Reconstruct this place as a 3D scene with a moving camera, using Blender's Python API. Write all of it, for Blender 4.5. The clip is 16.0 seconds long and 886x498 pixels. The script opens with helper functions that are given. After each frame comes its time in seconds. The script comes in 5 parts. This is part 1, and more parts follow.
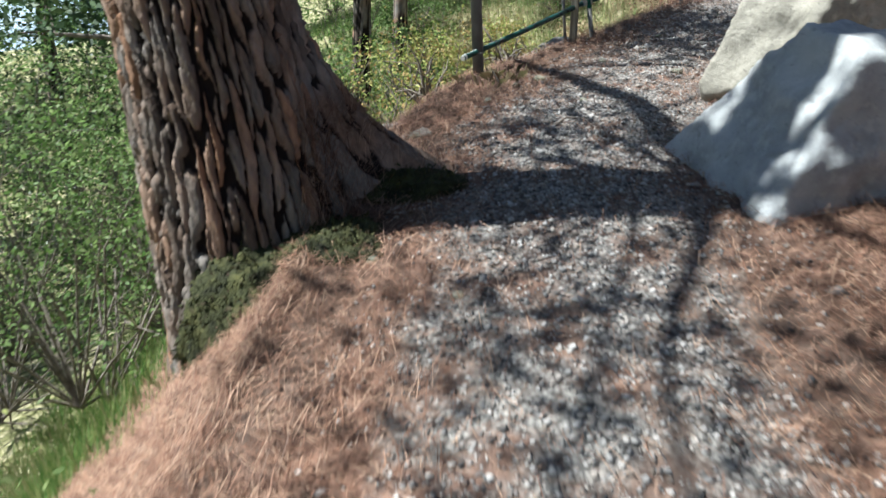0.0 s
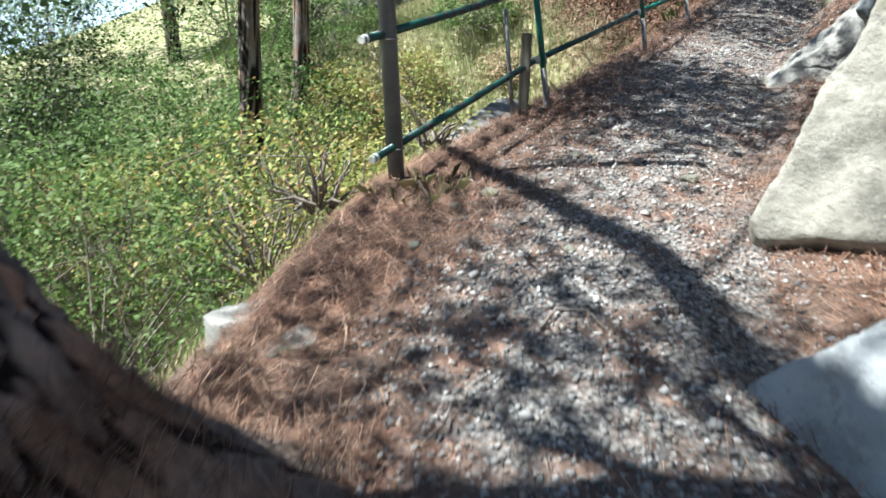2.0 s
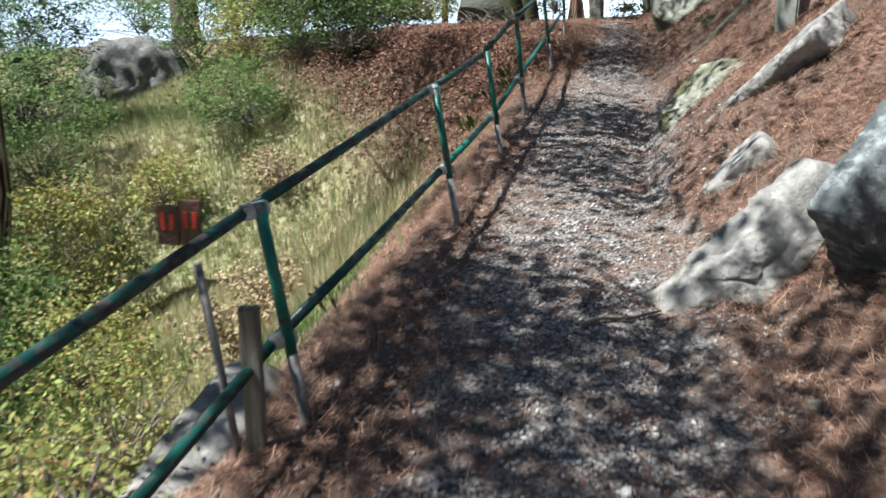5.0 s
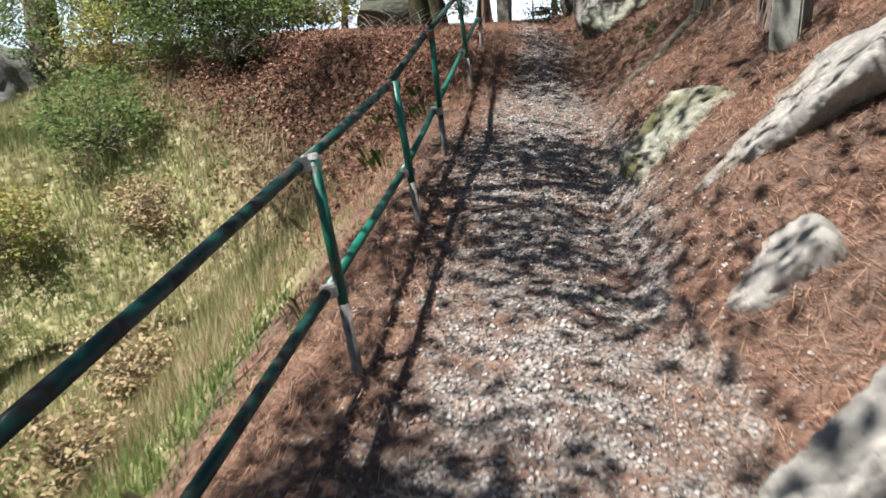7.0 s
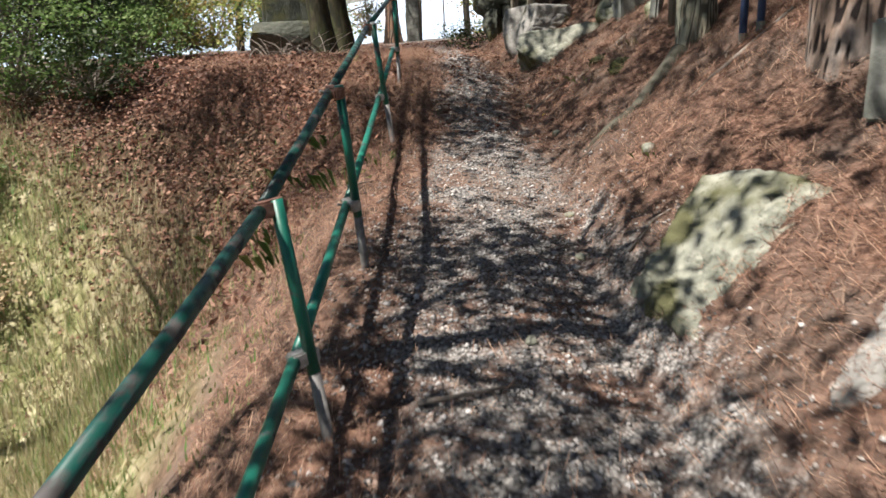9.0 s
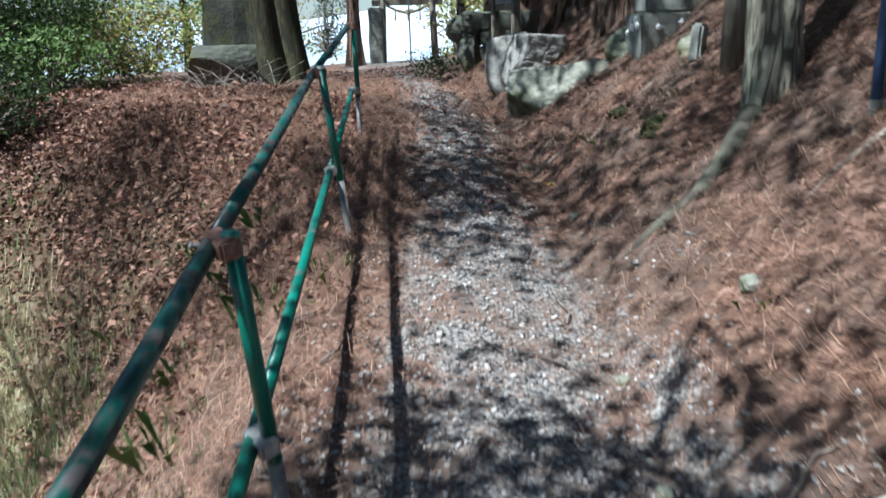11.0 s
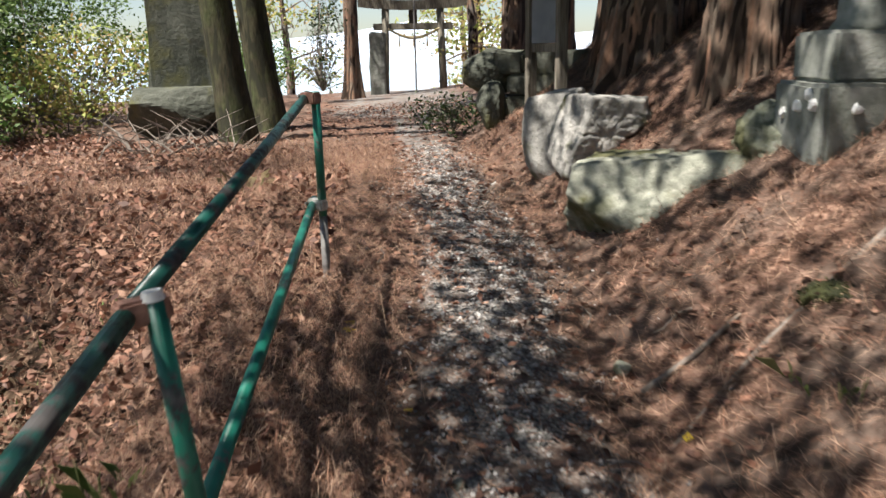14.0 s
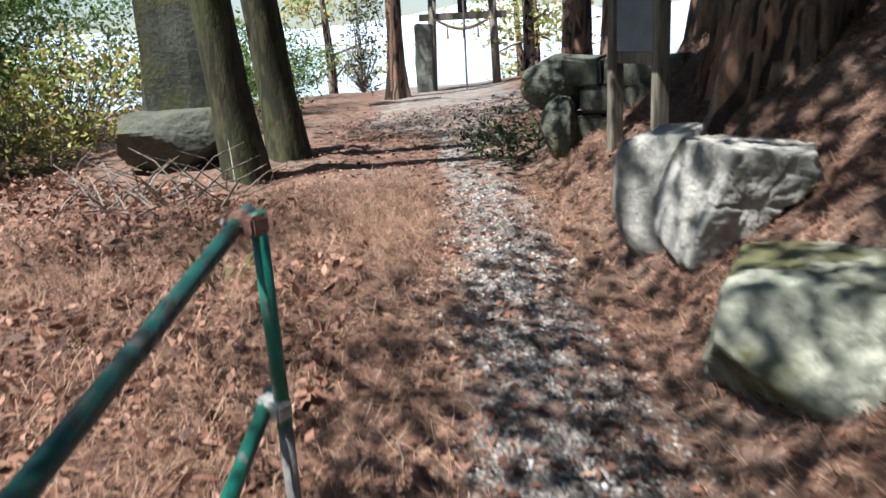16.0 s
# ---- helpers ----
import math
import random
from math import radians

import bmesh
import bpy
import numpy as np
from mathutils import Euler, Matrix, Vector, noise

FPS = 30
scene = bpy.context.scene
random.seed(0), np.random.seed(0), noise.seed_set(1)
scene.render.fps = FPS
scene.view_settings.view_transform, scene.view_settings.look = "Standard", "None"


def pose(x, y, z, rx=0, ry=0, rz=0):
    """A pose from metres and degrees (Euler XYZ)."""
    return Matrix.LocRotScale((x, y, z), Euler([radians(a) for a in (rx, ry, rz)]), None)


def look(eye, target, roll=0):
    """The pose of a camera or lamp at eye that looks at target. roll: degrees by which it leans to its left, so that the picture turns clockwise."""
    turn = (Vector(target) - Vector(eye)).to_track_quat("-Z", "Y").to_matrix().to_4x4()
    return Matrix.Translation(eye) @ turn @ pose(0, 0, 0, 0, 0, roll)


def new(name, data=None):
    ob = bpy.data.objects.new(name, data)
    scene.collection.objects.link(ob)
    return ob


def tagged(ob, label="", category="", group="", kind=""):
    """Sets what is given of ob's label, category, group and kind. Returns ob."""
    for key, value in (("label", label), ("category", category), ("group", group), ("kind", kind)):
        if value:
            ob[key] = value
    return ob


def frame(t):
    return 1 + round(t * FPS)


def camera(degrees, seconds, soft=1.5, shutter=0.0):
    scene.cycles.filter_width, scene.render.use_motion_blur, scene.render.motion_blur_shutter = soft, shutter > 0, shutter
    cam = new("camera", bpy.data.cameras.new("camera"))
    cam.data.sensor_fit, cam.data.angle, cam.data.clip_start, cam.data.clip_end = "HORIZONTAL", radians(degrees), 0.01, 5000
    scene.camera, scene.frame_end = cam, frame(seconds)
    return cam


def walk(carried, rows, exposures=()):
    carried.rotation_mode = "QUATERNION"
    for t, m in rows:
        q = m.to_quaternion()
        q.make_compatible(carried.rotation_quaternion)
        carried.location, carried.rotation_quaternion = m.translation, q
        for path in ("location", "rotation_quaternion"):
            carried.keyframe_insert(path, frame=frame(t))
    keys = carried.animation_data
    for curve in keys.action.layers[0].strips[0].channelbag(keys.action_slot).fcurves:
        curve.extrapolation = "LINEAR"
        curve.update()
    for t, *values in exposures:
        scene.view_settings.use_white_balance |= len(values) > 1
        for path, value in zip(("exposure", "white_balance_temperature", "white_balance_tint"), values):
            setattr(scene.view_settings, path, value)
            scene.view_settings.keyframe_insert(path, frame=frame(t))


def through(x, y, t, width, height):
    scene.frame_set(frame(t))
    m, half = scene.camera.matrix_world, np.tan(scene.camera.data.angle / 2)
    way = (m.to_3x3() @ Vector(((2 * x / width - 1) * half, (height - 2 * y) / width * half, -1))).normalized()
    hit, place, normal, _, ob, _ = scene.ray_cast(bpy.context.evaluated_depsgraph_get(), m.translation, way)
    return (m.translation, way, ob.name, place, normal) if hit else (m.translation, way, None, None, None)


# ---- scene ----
cam = camera(58.8, 16.0, shutter=0.5)
PATH = [
    (0, (0.207, -0.38, 1.631), (0.109, 1.493, 0.936), -3.2),
    (0.5, (0.136, 0.373, 1.631), (0.086, 2.255, 0.958), -3.0),
    (1, (0.125, 0.973, 1.686), (0.141, 2.855, 1.011), -2.3),
    (1.5, (0.184, 1.564, 1.784), (0.233, 3.447, 1.112), -2.3),
    (2, (0.222, 2.168, 1.835), (0.335, 4.045, 1.154), -2.5),
    (2.5, (0.27, 2.79, 1.911), (0.424, 4.667, 1.237), -3.0),
    (3, (0.31, 3.375, 1.978), (0.551, 5.246, 1.312), -3.1),
    (3.5, (0.444, 3.935, 2.068), (0.771, 5.8, 1.425), -3.4),
    (4, (0.627, 4.46, 2.179), (1.062, 6.31, 1.557), -3.2),
    (4.5, (0.856, 4.94, 2.269), (1.407, 6.766, 1.666), -2.9),
    (5, (1.092, 5.403, 2.321), (1.712, 7.215, 1.744), -2.8),
    (5.2, (1.155, 5.602, 2.317), (1.808, 7.403, 1.744), -2.6),
    (7.3, (2.06, 7.73, 2.411), (2.917, 9.437, 1.819), -2.4),
    (7.5, (2.162, 7.962, 2.407), (3.04, 9.658, 1.814), -2.1),
    (8, (2.415, 8.483, 2.461), (3.347, 10.151, 1.87), -2.0),
    (8.5, (2.703, 9.007, 2.526), (3.683, 10.65, 1.945), -2.3),
    (8.7, (2.795, 9.222, 2.536), (3.797, 10.856, 1.964), -2.5),
    (10.8, (3.945, 11.217, 2.673), (5.057, 12.786, 2.123), -2.3),
    (11, (4.054, 11.39, 2.706), (5.169, 12.964, 2.175), -1.8),
    (11.5, (4.304, 11.836, 2.751), (5.444, 13.414, 2.293), -0.7),
    (12, (4.687, 12.341, 2.804), (5.837, 13.919, 2.373), -0.6),
    (12.5, (4.975, 12.787, 2.868), (6.133, 14.365, 2.457), -0.5),
    (13, (5.293, 13.245, 2.936), (6.446, 14.822, 2.51), -0.7),
    (13.5, (5.675, 13.694, 2.983), (6.817, 15.272, 2.529), -0.9),
    (14, (5.924, 14.17, 3.025), (7.039, 15.757, 2.535), -1.1),
    (14.5, (6.32, 14.645, 3.05), (7.401, 16.251, 2.55), -1.5),
    (15, (6.643, 15.045, 3.154), (7.683, 16.671, 2.627), -1.9),
    (15.5, (6.955, 15.478, 3.155), (7.961, 17.127, 2.635), -2.2),
    (16, (7.193, 15.97, 3.278), (8.184, 17.625, 2.753), -3.0),
]
walk(cam, [(t, look(eye, target, roll)) for t, eye, target, roll in PATH],
     [(0, 1.4, 6000, 5), (0.8, 1.55, 5950, 4), (1.5, 1.85, 5900, 4), (2.2, 1.65, 6000, 5), (3, 1.44, 6150, 6), (5, 1.34, 6100, 8), (7.3, 1.24, 6700, 13), (8.7, 1.22, 6800, 13),
      (10.8, 1.28, 5600, 6), (12.5, 1.3, 5450, 4), (13.5, 1.42, 6400, 9), (15, 1.58, 6900, 13), (16, 1.54, 6200, 9)])

# ---- world, sun ----
SHADOW = Vector((0.995, -0.06, 0.0)).normalized()      # the way shadows fall on the ground
ELEV = radians(63)
to_sun = Vector((-SHADOW.x * math.cos(ELEV), -SHADOW.y * math.cos(ELEV), math.sin(ELEV)))
world = bpy.data.worlds.new("sky")
scene.world = world
world.use_nodes = True
wn = world.node_tree
sky = wn.nodes.new("ShaderNodeTexSky")
sky.sky_type = "NISHITA"
sky.sun_disc = False
sky.sun_elevation = ELEV
sky.sun_rotation = math.atan2(to_sun.x, to_sun.y)
sky.dust_density = 0.6
sky.air_density = 0.85
wn.links.new(sky.outputs[0], wn.nodes["Background"].inputs[0])
wn.nodes["Background"].inputs[1].default_value = 0.05
sun = new("sun", bpy.data.lights.new("sun", "SUN"))
sun.data.energy = 5.0
sun.data.angle = radians(0.55)
sun.data.color = (1.0, 0.97, 0.92)
sun.matrix_world = look(to_sun * 60, (0, 0, 0))

# ---- materials ----
def ramp(nt, fac, stops):
    r = nt.nodes.new("ShaderNodeValToRGB")
    els = r.color_ramp.elements
    while len(els) < len(stops):
        els.new(0.5)
    for e, (p, c) in zip(els, stops):
        e.position, e.color = p, (*c, 1)
    nt.links.new(fac, r.inputs[0])
    return r.outputs[0]


def tex(nt, scale, detail=4.0, stretch=None, kind="noise", rough=0.55):
    co = nt.nodes.new("ShaderNodeTexCoord").outputs["Object"]
    if stretch:
        mp = nt.nodes.new("ShaderNodeMapping")
        mp.inputs["Scale"].default_value = stretch
        nt.links.new(co, mp.inputs[0])
        co = mp.outputs[0]
    if kind == "noise":
        n = nt.nodes.new("ShaderNodeTexNoise")
        n.inputs["Detail"].default_value = detail
        n.inputs["Roughness"].default_value = rough
    else:
        n = nt.nodes.new("ShaderNodeTexVoronoi")
    n.inputs["Scale"].default_value = scale
    nt.links.new(co, n.inputs["Vector"])
    return n.outputs[0]


def mix(nt, fac, a, b, how="MIX"):
    m = nt.nodes.new("ShaderNodeMix")
    m.data_type, m.blend_type = "RGBA", how
    for sock, v in ((m.inputs[0], fac), (m.inputs[6], a), (m.inputs[7], b)):
        if isinstance(v, bpy.types.NodeSocket):
            nt.links.new(v, sock)
        elif isinstance(v, tuple):
            sock.default_value = (*v, 1)
        else:
            sock.default_value = v
    return m.outputs[2]


def material(name, rough=0.8, metal=0.0, spec=0.3):
    m = bpy.data.materials.new(name)
    m.use_nodes = True
    b = m.node_tree.nodes["Principled BSDF"]
    b.inputs["Roughness"].default_value = rough
    b.inputs["Metallic"].default_value = metal
    b.inputs["Specular IOR Level"].default_value = spec
    return m, m.node_tree, b


def bump(nt, b, height, strength, dist=0.01):
    u = nt.nodes.new("ShaderNodeBump")
    u.inputs["Strength"].default_value = strength
    u.inputs["Distance"].default_value = dist
    nt.links.new(height, u.inputs["Height"])
    nt.links.new(u.outputs[0], b.inputs["Normal"])


def plain(name, stops, scale, rough=0.8, metal=0.0, bump_s=0.4, big=None, stretch=None, dist=0.01, fine=6.0):
    """Two scales of variation: a ramp over fine noise, times broad stains."""
    m, nt, b = material(name, rough, metal)
    f = tex(nt, scale, 6.0, stretch)
    c = ramp(nt, f, stops)
    if big:
        c = mix(nt, 1.0, c, ramp(nt, tex(nt, big, 3.0), [(0.3, (0.6, 0.6, 0.6)), (0.7, (1.0, 1.0, 1.0))]), "MULTIPLY")
    nt.links.new(c, b.inputs["Base Color"])
    bump(nt, b, tex(nt, scale * fine, 3.0, stretch), bump_s, dist)
    return m


def leafy(name, colours, rough=0.6, through=0.35):
    """Leaves: a colour from each island's own random, and light that comes through."""
    m, nt, b = material(name, rough)
    rnd = nt.nodes.new("ShaderNodeNewGeometry").outputs["Random Per Island"]
    n = len(colours)
    c = ramp(nt, rnd, [(i / max(1, n - 1), col) for i, col in enumerate(colours)])
    nt.links.new(c, b.inputs["Base Color"])
    if through:
        t = nt.nodes.new("ShaderNodeBsdfTranslucent")
        nt.links.new(c, t.inputs[0])
        x = nt.nodes.new("ShaderNodeMixShader")
        x.inputs[0].default_value = through
        nt.links.new(b.outputs[0], x.inputs[1])
        nt.links.new(t.outputs[0], x.inputs[2])
        nt.links.new(x.outputs[0], nt.nodes["Material Output"].inputs[0])
    return m


def ground_material():
    m, nt, b = material("forest_ground", 0.95, spec=0.15)
    def attr(n):
        a = nt.nodes.new("ShaderNodeAttribute")
        a.attribute_name = n
        return a.outputs["Fac"]
    needles = ramp(nt, tex(nt, 24, 8.0, (1, 0.6, 1)), [(0.28, (0.034, 0.019, 0.014)), (0.5, (0.13, 0.073, 0.052)), (0.72, (0.29, 0.185, 0.135))])
    needles = mix(nt, ramp(nt, tex(nt, 1.4, 4.0), [(0.4, (0, 0, 0)), (0.62, (1, 1, 1))]), needles, (0.12, 0.086, 0.068))
    gravel = ramp(nt, tex(nt, 42, 3.0, kind="voronoi"), [(0.05, (0.38, 0.36, 0.33)), (0.4, (0.21, 0.2, 0.185)), (0.8, (0.05, 0.046, 0.043))])
    gravel = mix(nt, ramp(nt, tex(nt, 3.2, 5.0), [(0.44, (0, 0, 0)), (0.62, (0.9, 0.9, 0.9))]), gravel, needles)
    grass = ramp(nt, tex(nt, 5, 7.0), [(0.3, (0.05, 0.06, 0.02)), (0.48, (0.19, 0.19, 0.085)), (0.66, (0.42, 0.38, 0.25))])
    leaves = ramp(nt, tex(nt, 14, 6.0), [(0.32, (0.018, 0.011, 0.009)), (0.55, (0.065, 0.034, 0.024)), (0.75, (0.17, 0.1, 0.072))])
    edge = nt.nodes.new("ShaderNodeMath")
    edge.operation = "ADD"
    sc = nt.nodes.new("ShaderNodeMath")
    sc.operation = "MULTIPLY"
    sc.inputs[1].default_value = 1.3
    nt.links.new(attr("gravel"), sc.inputs[0])
    nt.links.new(sc.outputs[0], edge.inputs[0])
    w = ramp(nt, tex(nt, 2.6, 6.0), [(0.3, (0, 0, 0)), (0.7, (0.55, 0.55, 0.55))])
    nt.links.new(w, edge.inputs[1])
    g = ramp(nt, edge.outputs[0], [(0.68, (0, 0, 0)), (0.95, (1, 1, 1))])
    needles = mix(nt, ramp(nt, tex(nt, 4.5, 5.0), [(0.5, (0, 0, 0)), (0.66, (0.85, 0.85, 0.85))]), needles, (0.055, 0.036, 0.026))
    c = mix(nt, g, needles, gravel)
    c = mix(nt, attr("leaf"), c, leaves)
    c = mix(nt, attr("grass"), c, grass)
    nt.links.new(c, b.inputs["Base Color"])
    bump(nt, b, tex(nt, 60, 5.0), 0.6, 0.02)
    return m


def rock_material(name, pale, mid, dark, moss=0.0):
    m, nt, b = material(name, 0.85, spec=0.25)
    c = ramp(nt, tex(nt, 3.2, 8.0, rough=0.65), [(0.28, dark), (0.5, mid), (0.72, pale)])
    c = mix(nt, ramp(nt, tex(nt, 14, 6.0), [(0.52, (0, 0, 0)), (0.66, (0.7, 0.7, 0.7))]), c, pale)
    c = mix(nt, ramp(nt, tex(nt, 30, 4.0), [(0.60, (0, 0, 0)), (0.70, (0.6, 0.6, 0.6))]), c, dark)
    if moss:
        c = mix(nt, ramp(nt, tex(nt, 2.1, 7.0), [(0.62 - moss * 0.3, (0, 0, 0)), (0.7 - moss * 0.2, (1, 1, 1))]), c, (0.085, 0.085, 0.04))
    nt.links.new(c, b.inputs["Base Color"])
    bump(nt, b, tex(nt, 18, 9.0, rough=0.7), 0.7, 0.03)
    return m


def bark_material(name, plate, lichen, furrow, ruddy=(0.2, 0.11, 0.07)):
    m, nt, b = material(name, 0.9, spec=0.15)
    a = nt.nodes.new("ShaderNodeAttribute")
    a.attribute_name = "plate"
    tone = nt.nodes.new("ShaderNodeAttribute")
    tone.attribute_name = "tone"
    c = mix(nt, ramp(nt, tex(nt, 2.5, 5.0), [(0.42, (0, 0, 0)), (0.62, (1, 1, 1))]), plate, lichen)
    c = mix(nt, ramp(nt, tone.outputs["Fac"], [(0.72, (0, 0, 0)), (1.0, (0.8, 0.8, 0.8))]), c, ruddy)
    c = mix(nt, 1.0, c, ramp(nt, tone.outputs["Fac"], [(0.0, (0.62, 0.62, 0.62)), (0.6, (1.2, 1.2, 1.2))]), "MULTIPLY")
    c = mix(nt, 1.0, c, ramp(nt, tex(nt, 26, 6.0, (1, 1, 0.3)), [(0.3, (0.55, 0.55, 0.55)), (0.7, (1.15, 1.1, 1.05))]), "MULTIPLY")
    # recesses between plates are darkened in colour as well as sunk in relief
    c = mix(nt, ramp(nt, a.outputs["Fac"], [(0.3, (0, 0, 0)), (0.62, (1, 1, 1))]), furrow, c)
    nt.links.new(c, b.inputs["Base Color"])
    bump(nt, b, tex(nt, 45, 6.0, (1, 1, 0.35)), 0.7, 0.012)
    return m


def paint_material(name, paint, under, amount):
    """Chipped paint over weathered steel."""
    m, nt, b = material(name, 0.45, spec=0.4)
    chip = ramp(nt, tex(nt, 9, 8.0, rough=0.7), [(amount, (0, 0, 0)), (amount + 0.06, (1, 1, 1))])
    p = mix(nt, ramp(nt, tex(nt, 4, 4.0), [(0.4, (0, 0, 0)), (0.65, (1, 1, 1))]), paint, tuple(v * 0.55 for v in paint))
    u = mix(nt, ramp(nt, tex(nt, 30, 5.0), [(0.4, (0, 0, 0)), (0.6, (1, 1, 1))]), under, tuple(v * 0.5 for v in under))
    nt.links.new(mix(nt, chip, p, u), b.inputs["Base Color"])
    nt.links.new(mix(nt, chip, (0.38,) * 3, (0.75,) * 3), b.inputs["Roughness"])
    bump(nt, b, chip, 0.25, 0.002)
    return m


M = {}
M["ground"] = ground_material()
M["rock_pale"] = rock_material("pale_granite", (0.37, 0.355, 0.32), (0.25, 0.243, 0.222), (0.11, 0.108, 0.1), 0.08)
M["rock_moss"] = rock_material("mossy_granite", (0.34, 0.34, 0.28), (0.22, 0.225, 0.18), (0.1, 0.11, 0.085), 0.5)
M["rock_dark"] = rock_material("dark_rock", (0.21, 0.21, 0.2), (0.12, 0.12, 0.116), (0.07, 0.07, 0.07), 0.2)
M["rock_blue"] = rock_material("blue_grey_granite", (0.44, 0.455, 0.455), (0.35, 0.365, 0.37), (0.22, 0.23, 0.23), 0.1)
M["rock_tan"] = rock_material("tan_granite", (0.36, 0.34, 0.285), (0.25, 0.235, 0.195), (0.12, 0.113, 0.095), 0.12)
M["rock_lichen"] = rock_material("lichen_speckled_rock", (0.3, 0.33, 0.33), (0.1, 0.11, 0.11), (0.035, 0.04, 0.04))
M["rock_mossy"] = rock_material("moss_grown_rock", (0.38, 0.38, 0.32), (0.2, 0.21, 0.16), (0.07, 0.08, 0.05), 0.75)
M["dark_stone"] = rock_material("dark_mossy_stone", (0.1, 0.105, 0.085), (0.065, 0.07, 0.055), (0.035, 0.04, 0.03), 0.3)
M["cut_stone"] = plain("weathered_cut_stone", [(0.3, (0.12, 0.13, 0.11)), (0.55, (0.24, 0.25, 0.22)), (0.75, (0.36, 0.36, 0.33))], 8, 0.85, big=1.3)
M["gravel"] = leafy("gravel_stones", [(0.05, 0.05, 0.05), (0.13, 0.128, 0.126), (0.23, 0.224, 0.216), (0.31, 0.3, 0.285), (0.47, 0.45, 0.425), (0.19, 0.155, 0.125), (0.37, 0.345, 0.315)], 0.85, 0.0)
M["needle"] = leafy("dry_pine_needles", [(0.05, 0.025, 0.017), (0.15, 0.074, 0.046), (0.27, 0.145, 0.092), (0.44, 0.3, 0.21), (0.12, 0.074, 0.056), (0.2, 0.1, 0.064)], 0.7, 0.1)
M["dead_leaf"] = leafy("dead_leaves", [(0.032, 0.016, 0.012), (0.1, 0.042, 0.028), (0.21, 0.098, 0.064), (0.36, 0.21, 0.145), (0.065, 0.033, 0.025), (0.25, 0.13, 0.088)], 0.65, 0.15)
M["grass"] = leafy("grass_blades", [(0.06, 0.13, 0.03), (0.12, 0.22, 0.06), (0.2, 0.27, 0.09), (0.34, 0.32, 0.16)], 0.6, 0.3)
M["dry_grass"] = leafy("dry_grass_blades", [(0.36, 0.31, 0.18), (0.52, 0.45, 0.3), (0.2, 0.21, 0.09), (0.4, 0.32, 0.21)], 0.7, 0.3)
M["leaf_green"] = leafy("green_leaves", [(0.05, 0.1, 0.025), (0.1, 0.17, 0.045), (0.16, 0.24, 0.08), (0.24, 0.31, 0.13)], 0.6, 0.5)
M["leaf_yellow"] = leafy("yellow_green_leaves", [(0.14, 0.19, 0.04), (0.27, 0.32, 0.08), (0.38, 0.4, 0.13), (0.36, 0.22, 0.09), (0.2, 0.24, 0.08)])
M["leaf_dry"] = leafy("dry_tan_leaves", [(0.34, 0.25, 0.15), (0.46, 0.36, 0.22), (0.24, 0.17, 0.1), (0.3, 0.28, 0.14)], 0.7, 0.3)
M["leaf_moss"] = leafy("moss_leaves", [(0.014, 0.017, 0.007), (0.03, 0.036, 0.012), (0.065, 0.068, 0.022), (0.045, 0.028, 0.018)], 0.8, 0.2)
M["leaf_pine"] = leafy("pine_needles", [(0.02, 0.045, 0.015), (0.035, 0.07, 0.025), (0.05, 0.09, 0.035), (0.08, 0.12, 0.05)], 0.55, 0.2)
M["leaf_dark"] = leafy("dark_evergreen_leaves", [(0.015, 0.03, 0.01), (0.03, 0.05, 0.015), (0.05, 0.075, 0.02)], 0.4, 0.2)
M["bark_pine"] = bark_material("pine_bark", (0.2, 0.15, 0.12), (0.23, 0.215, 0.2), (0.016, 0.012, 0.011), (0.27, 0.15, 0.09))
M["bark_pale"] = bark_material("pale_lichened_bark", (0.27, 0.26, 0.2), (0.36, 0.37, 0.29), (0.09, 0.085, 0.065), (0.26, 0.21, 0.15))
M["bark_cedar"] = bark_material("cedar_bark", (0.17, 0.105, 0.075), (0.15, 0.125, 0.1), (0.035, 0.024, 0.018))
M["bark_moss"] = bark_material("mossy_smooth_bark", (0.06, 0.055, 0.036), (0.045, 0.055, 0.025), (0.03, 0.03, 0.02), (0.05, 0.05, 0.03))
M["moss"] = plain("dark_moss", [(0.3, (0.018, 0.02, 0.01)), (0.5, (0.045, 0.05, 0.018)), (0.7, (0.1, 0.1, 0.035))], 12, 0.95, bump_s=0.9, big=2.0, dist=0.03)
M["twig"] = plain("grey_twigs", [(0.3, (0.09, 0.07, 0.055)), (0.7, (0.24, 0.21, 0.18))], 20)
M["green_paint"] = paint_material("chipped_green_paint", (0.01, 0.15, 0.105), (0.11, 0.105, 0.1), 0.56)
M["dark_rail"] = paint_material("worn_dark_green_rail_paint", (0.008, 0.07, 0.055), (0.055, 0.05, 0.048), 0.5)
M["bare_steel"] = plain("weathered_grey_steel", [(0.3, (0.1, 0.095, 0.09)), (0.7, (0.26, 0.25, 0.24))], 22, 0.6, 0.3, 0.2)
M["clamp"] = plain("galvanised_clamp", [(0.3, (0.2, 0.2, 0.19)), (0.7, (0.5, 0.49, 0.46))], 30, 0.5, 0.5, 0.2)
M["rust_clamp"] = plain("rusty_clamp", [(0.3, (0.1, 0.045, 0.03)), (0.7, (0.3, 0.17, 0.13))], 30, 0.75, 0.2, 0.3)
M["white_cap"] = plain("white_plastic_cap", [(0.3, (0.6, 0.6, 0.56)), (0.7, (0.75, 0.74, 0.7))], 12, 0.5)
M["grey_pole"] = plain("grey_painted_pole", [(0.3, (0.13, 0.13, 0.13)), (0.7, (0.19, 0.19, 0.19))], 9, 0.45, 0.0, 0.1, big=1.2)
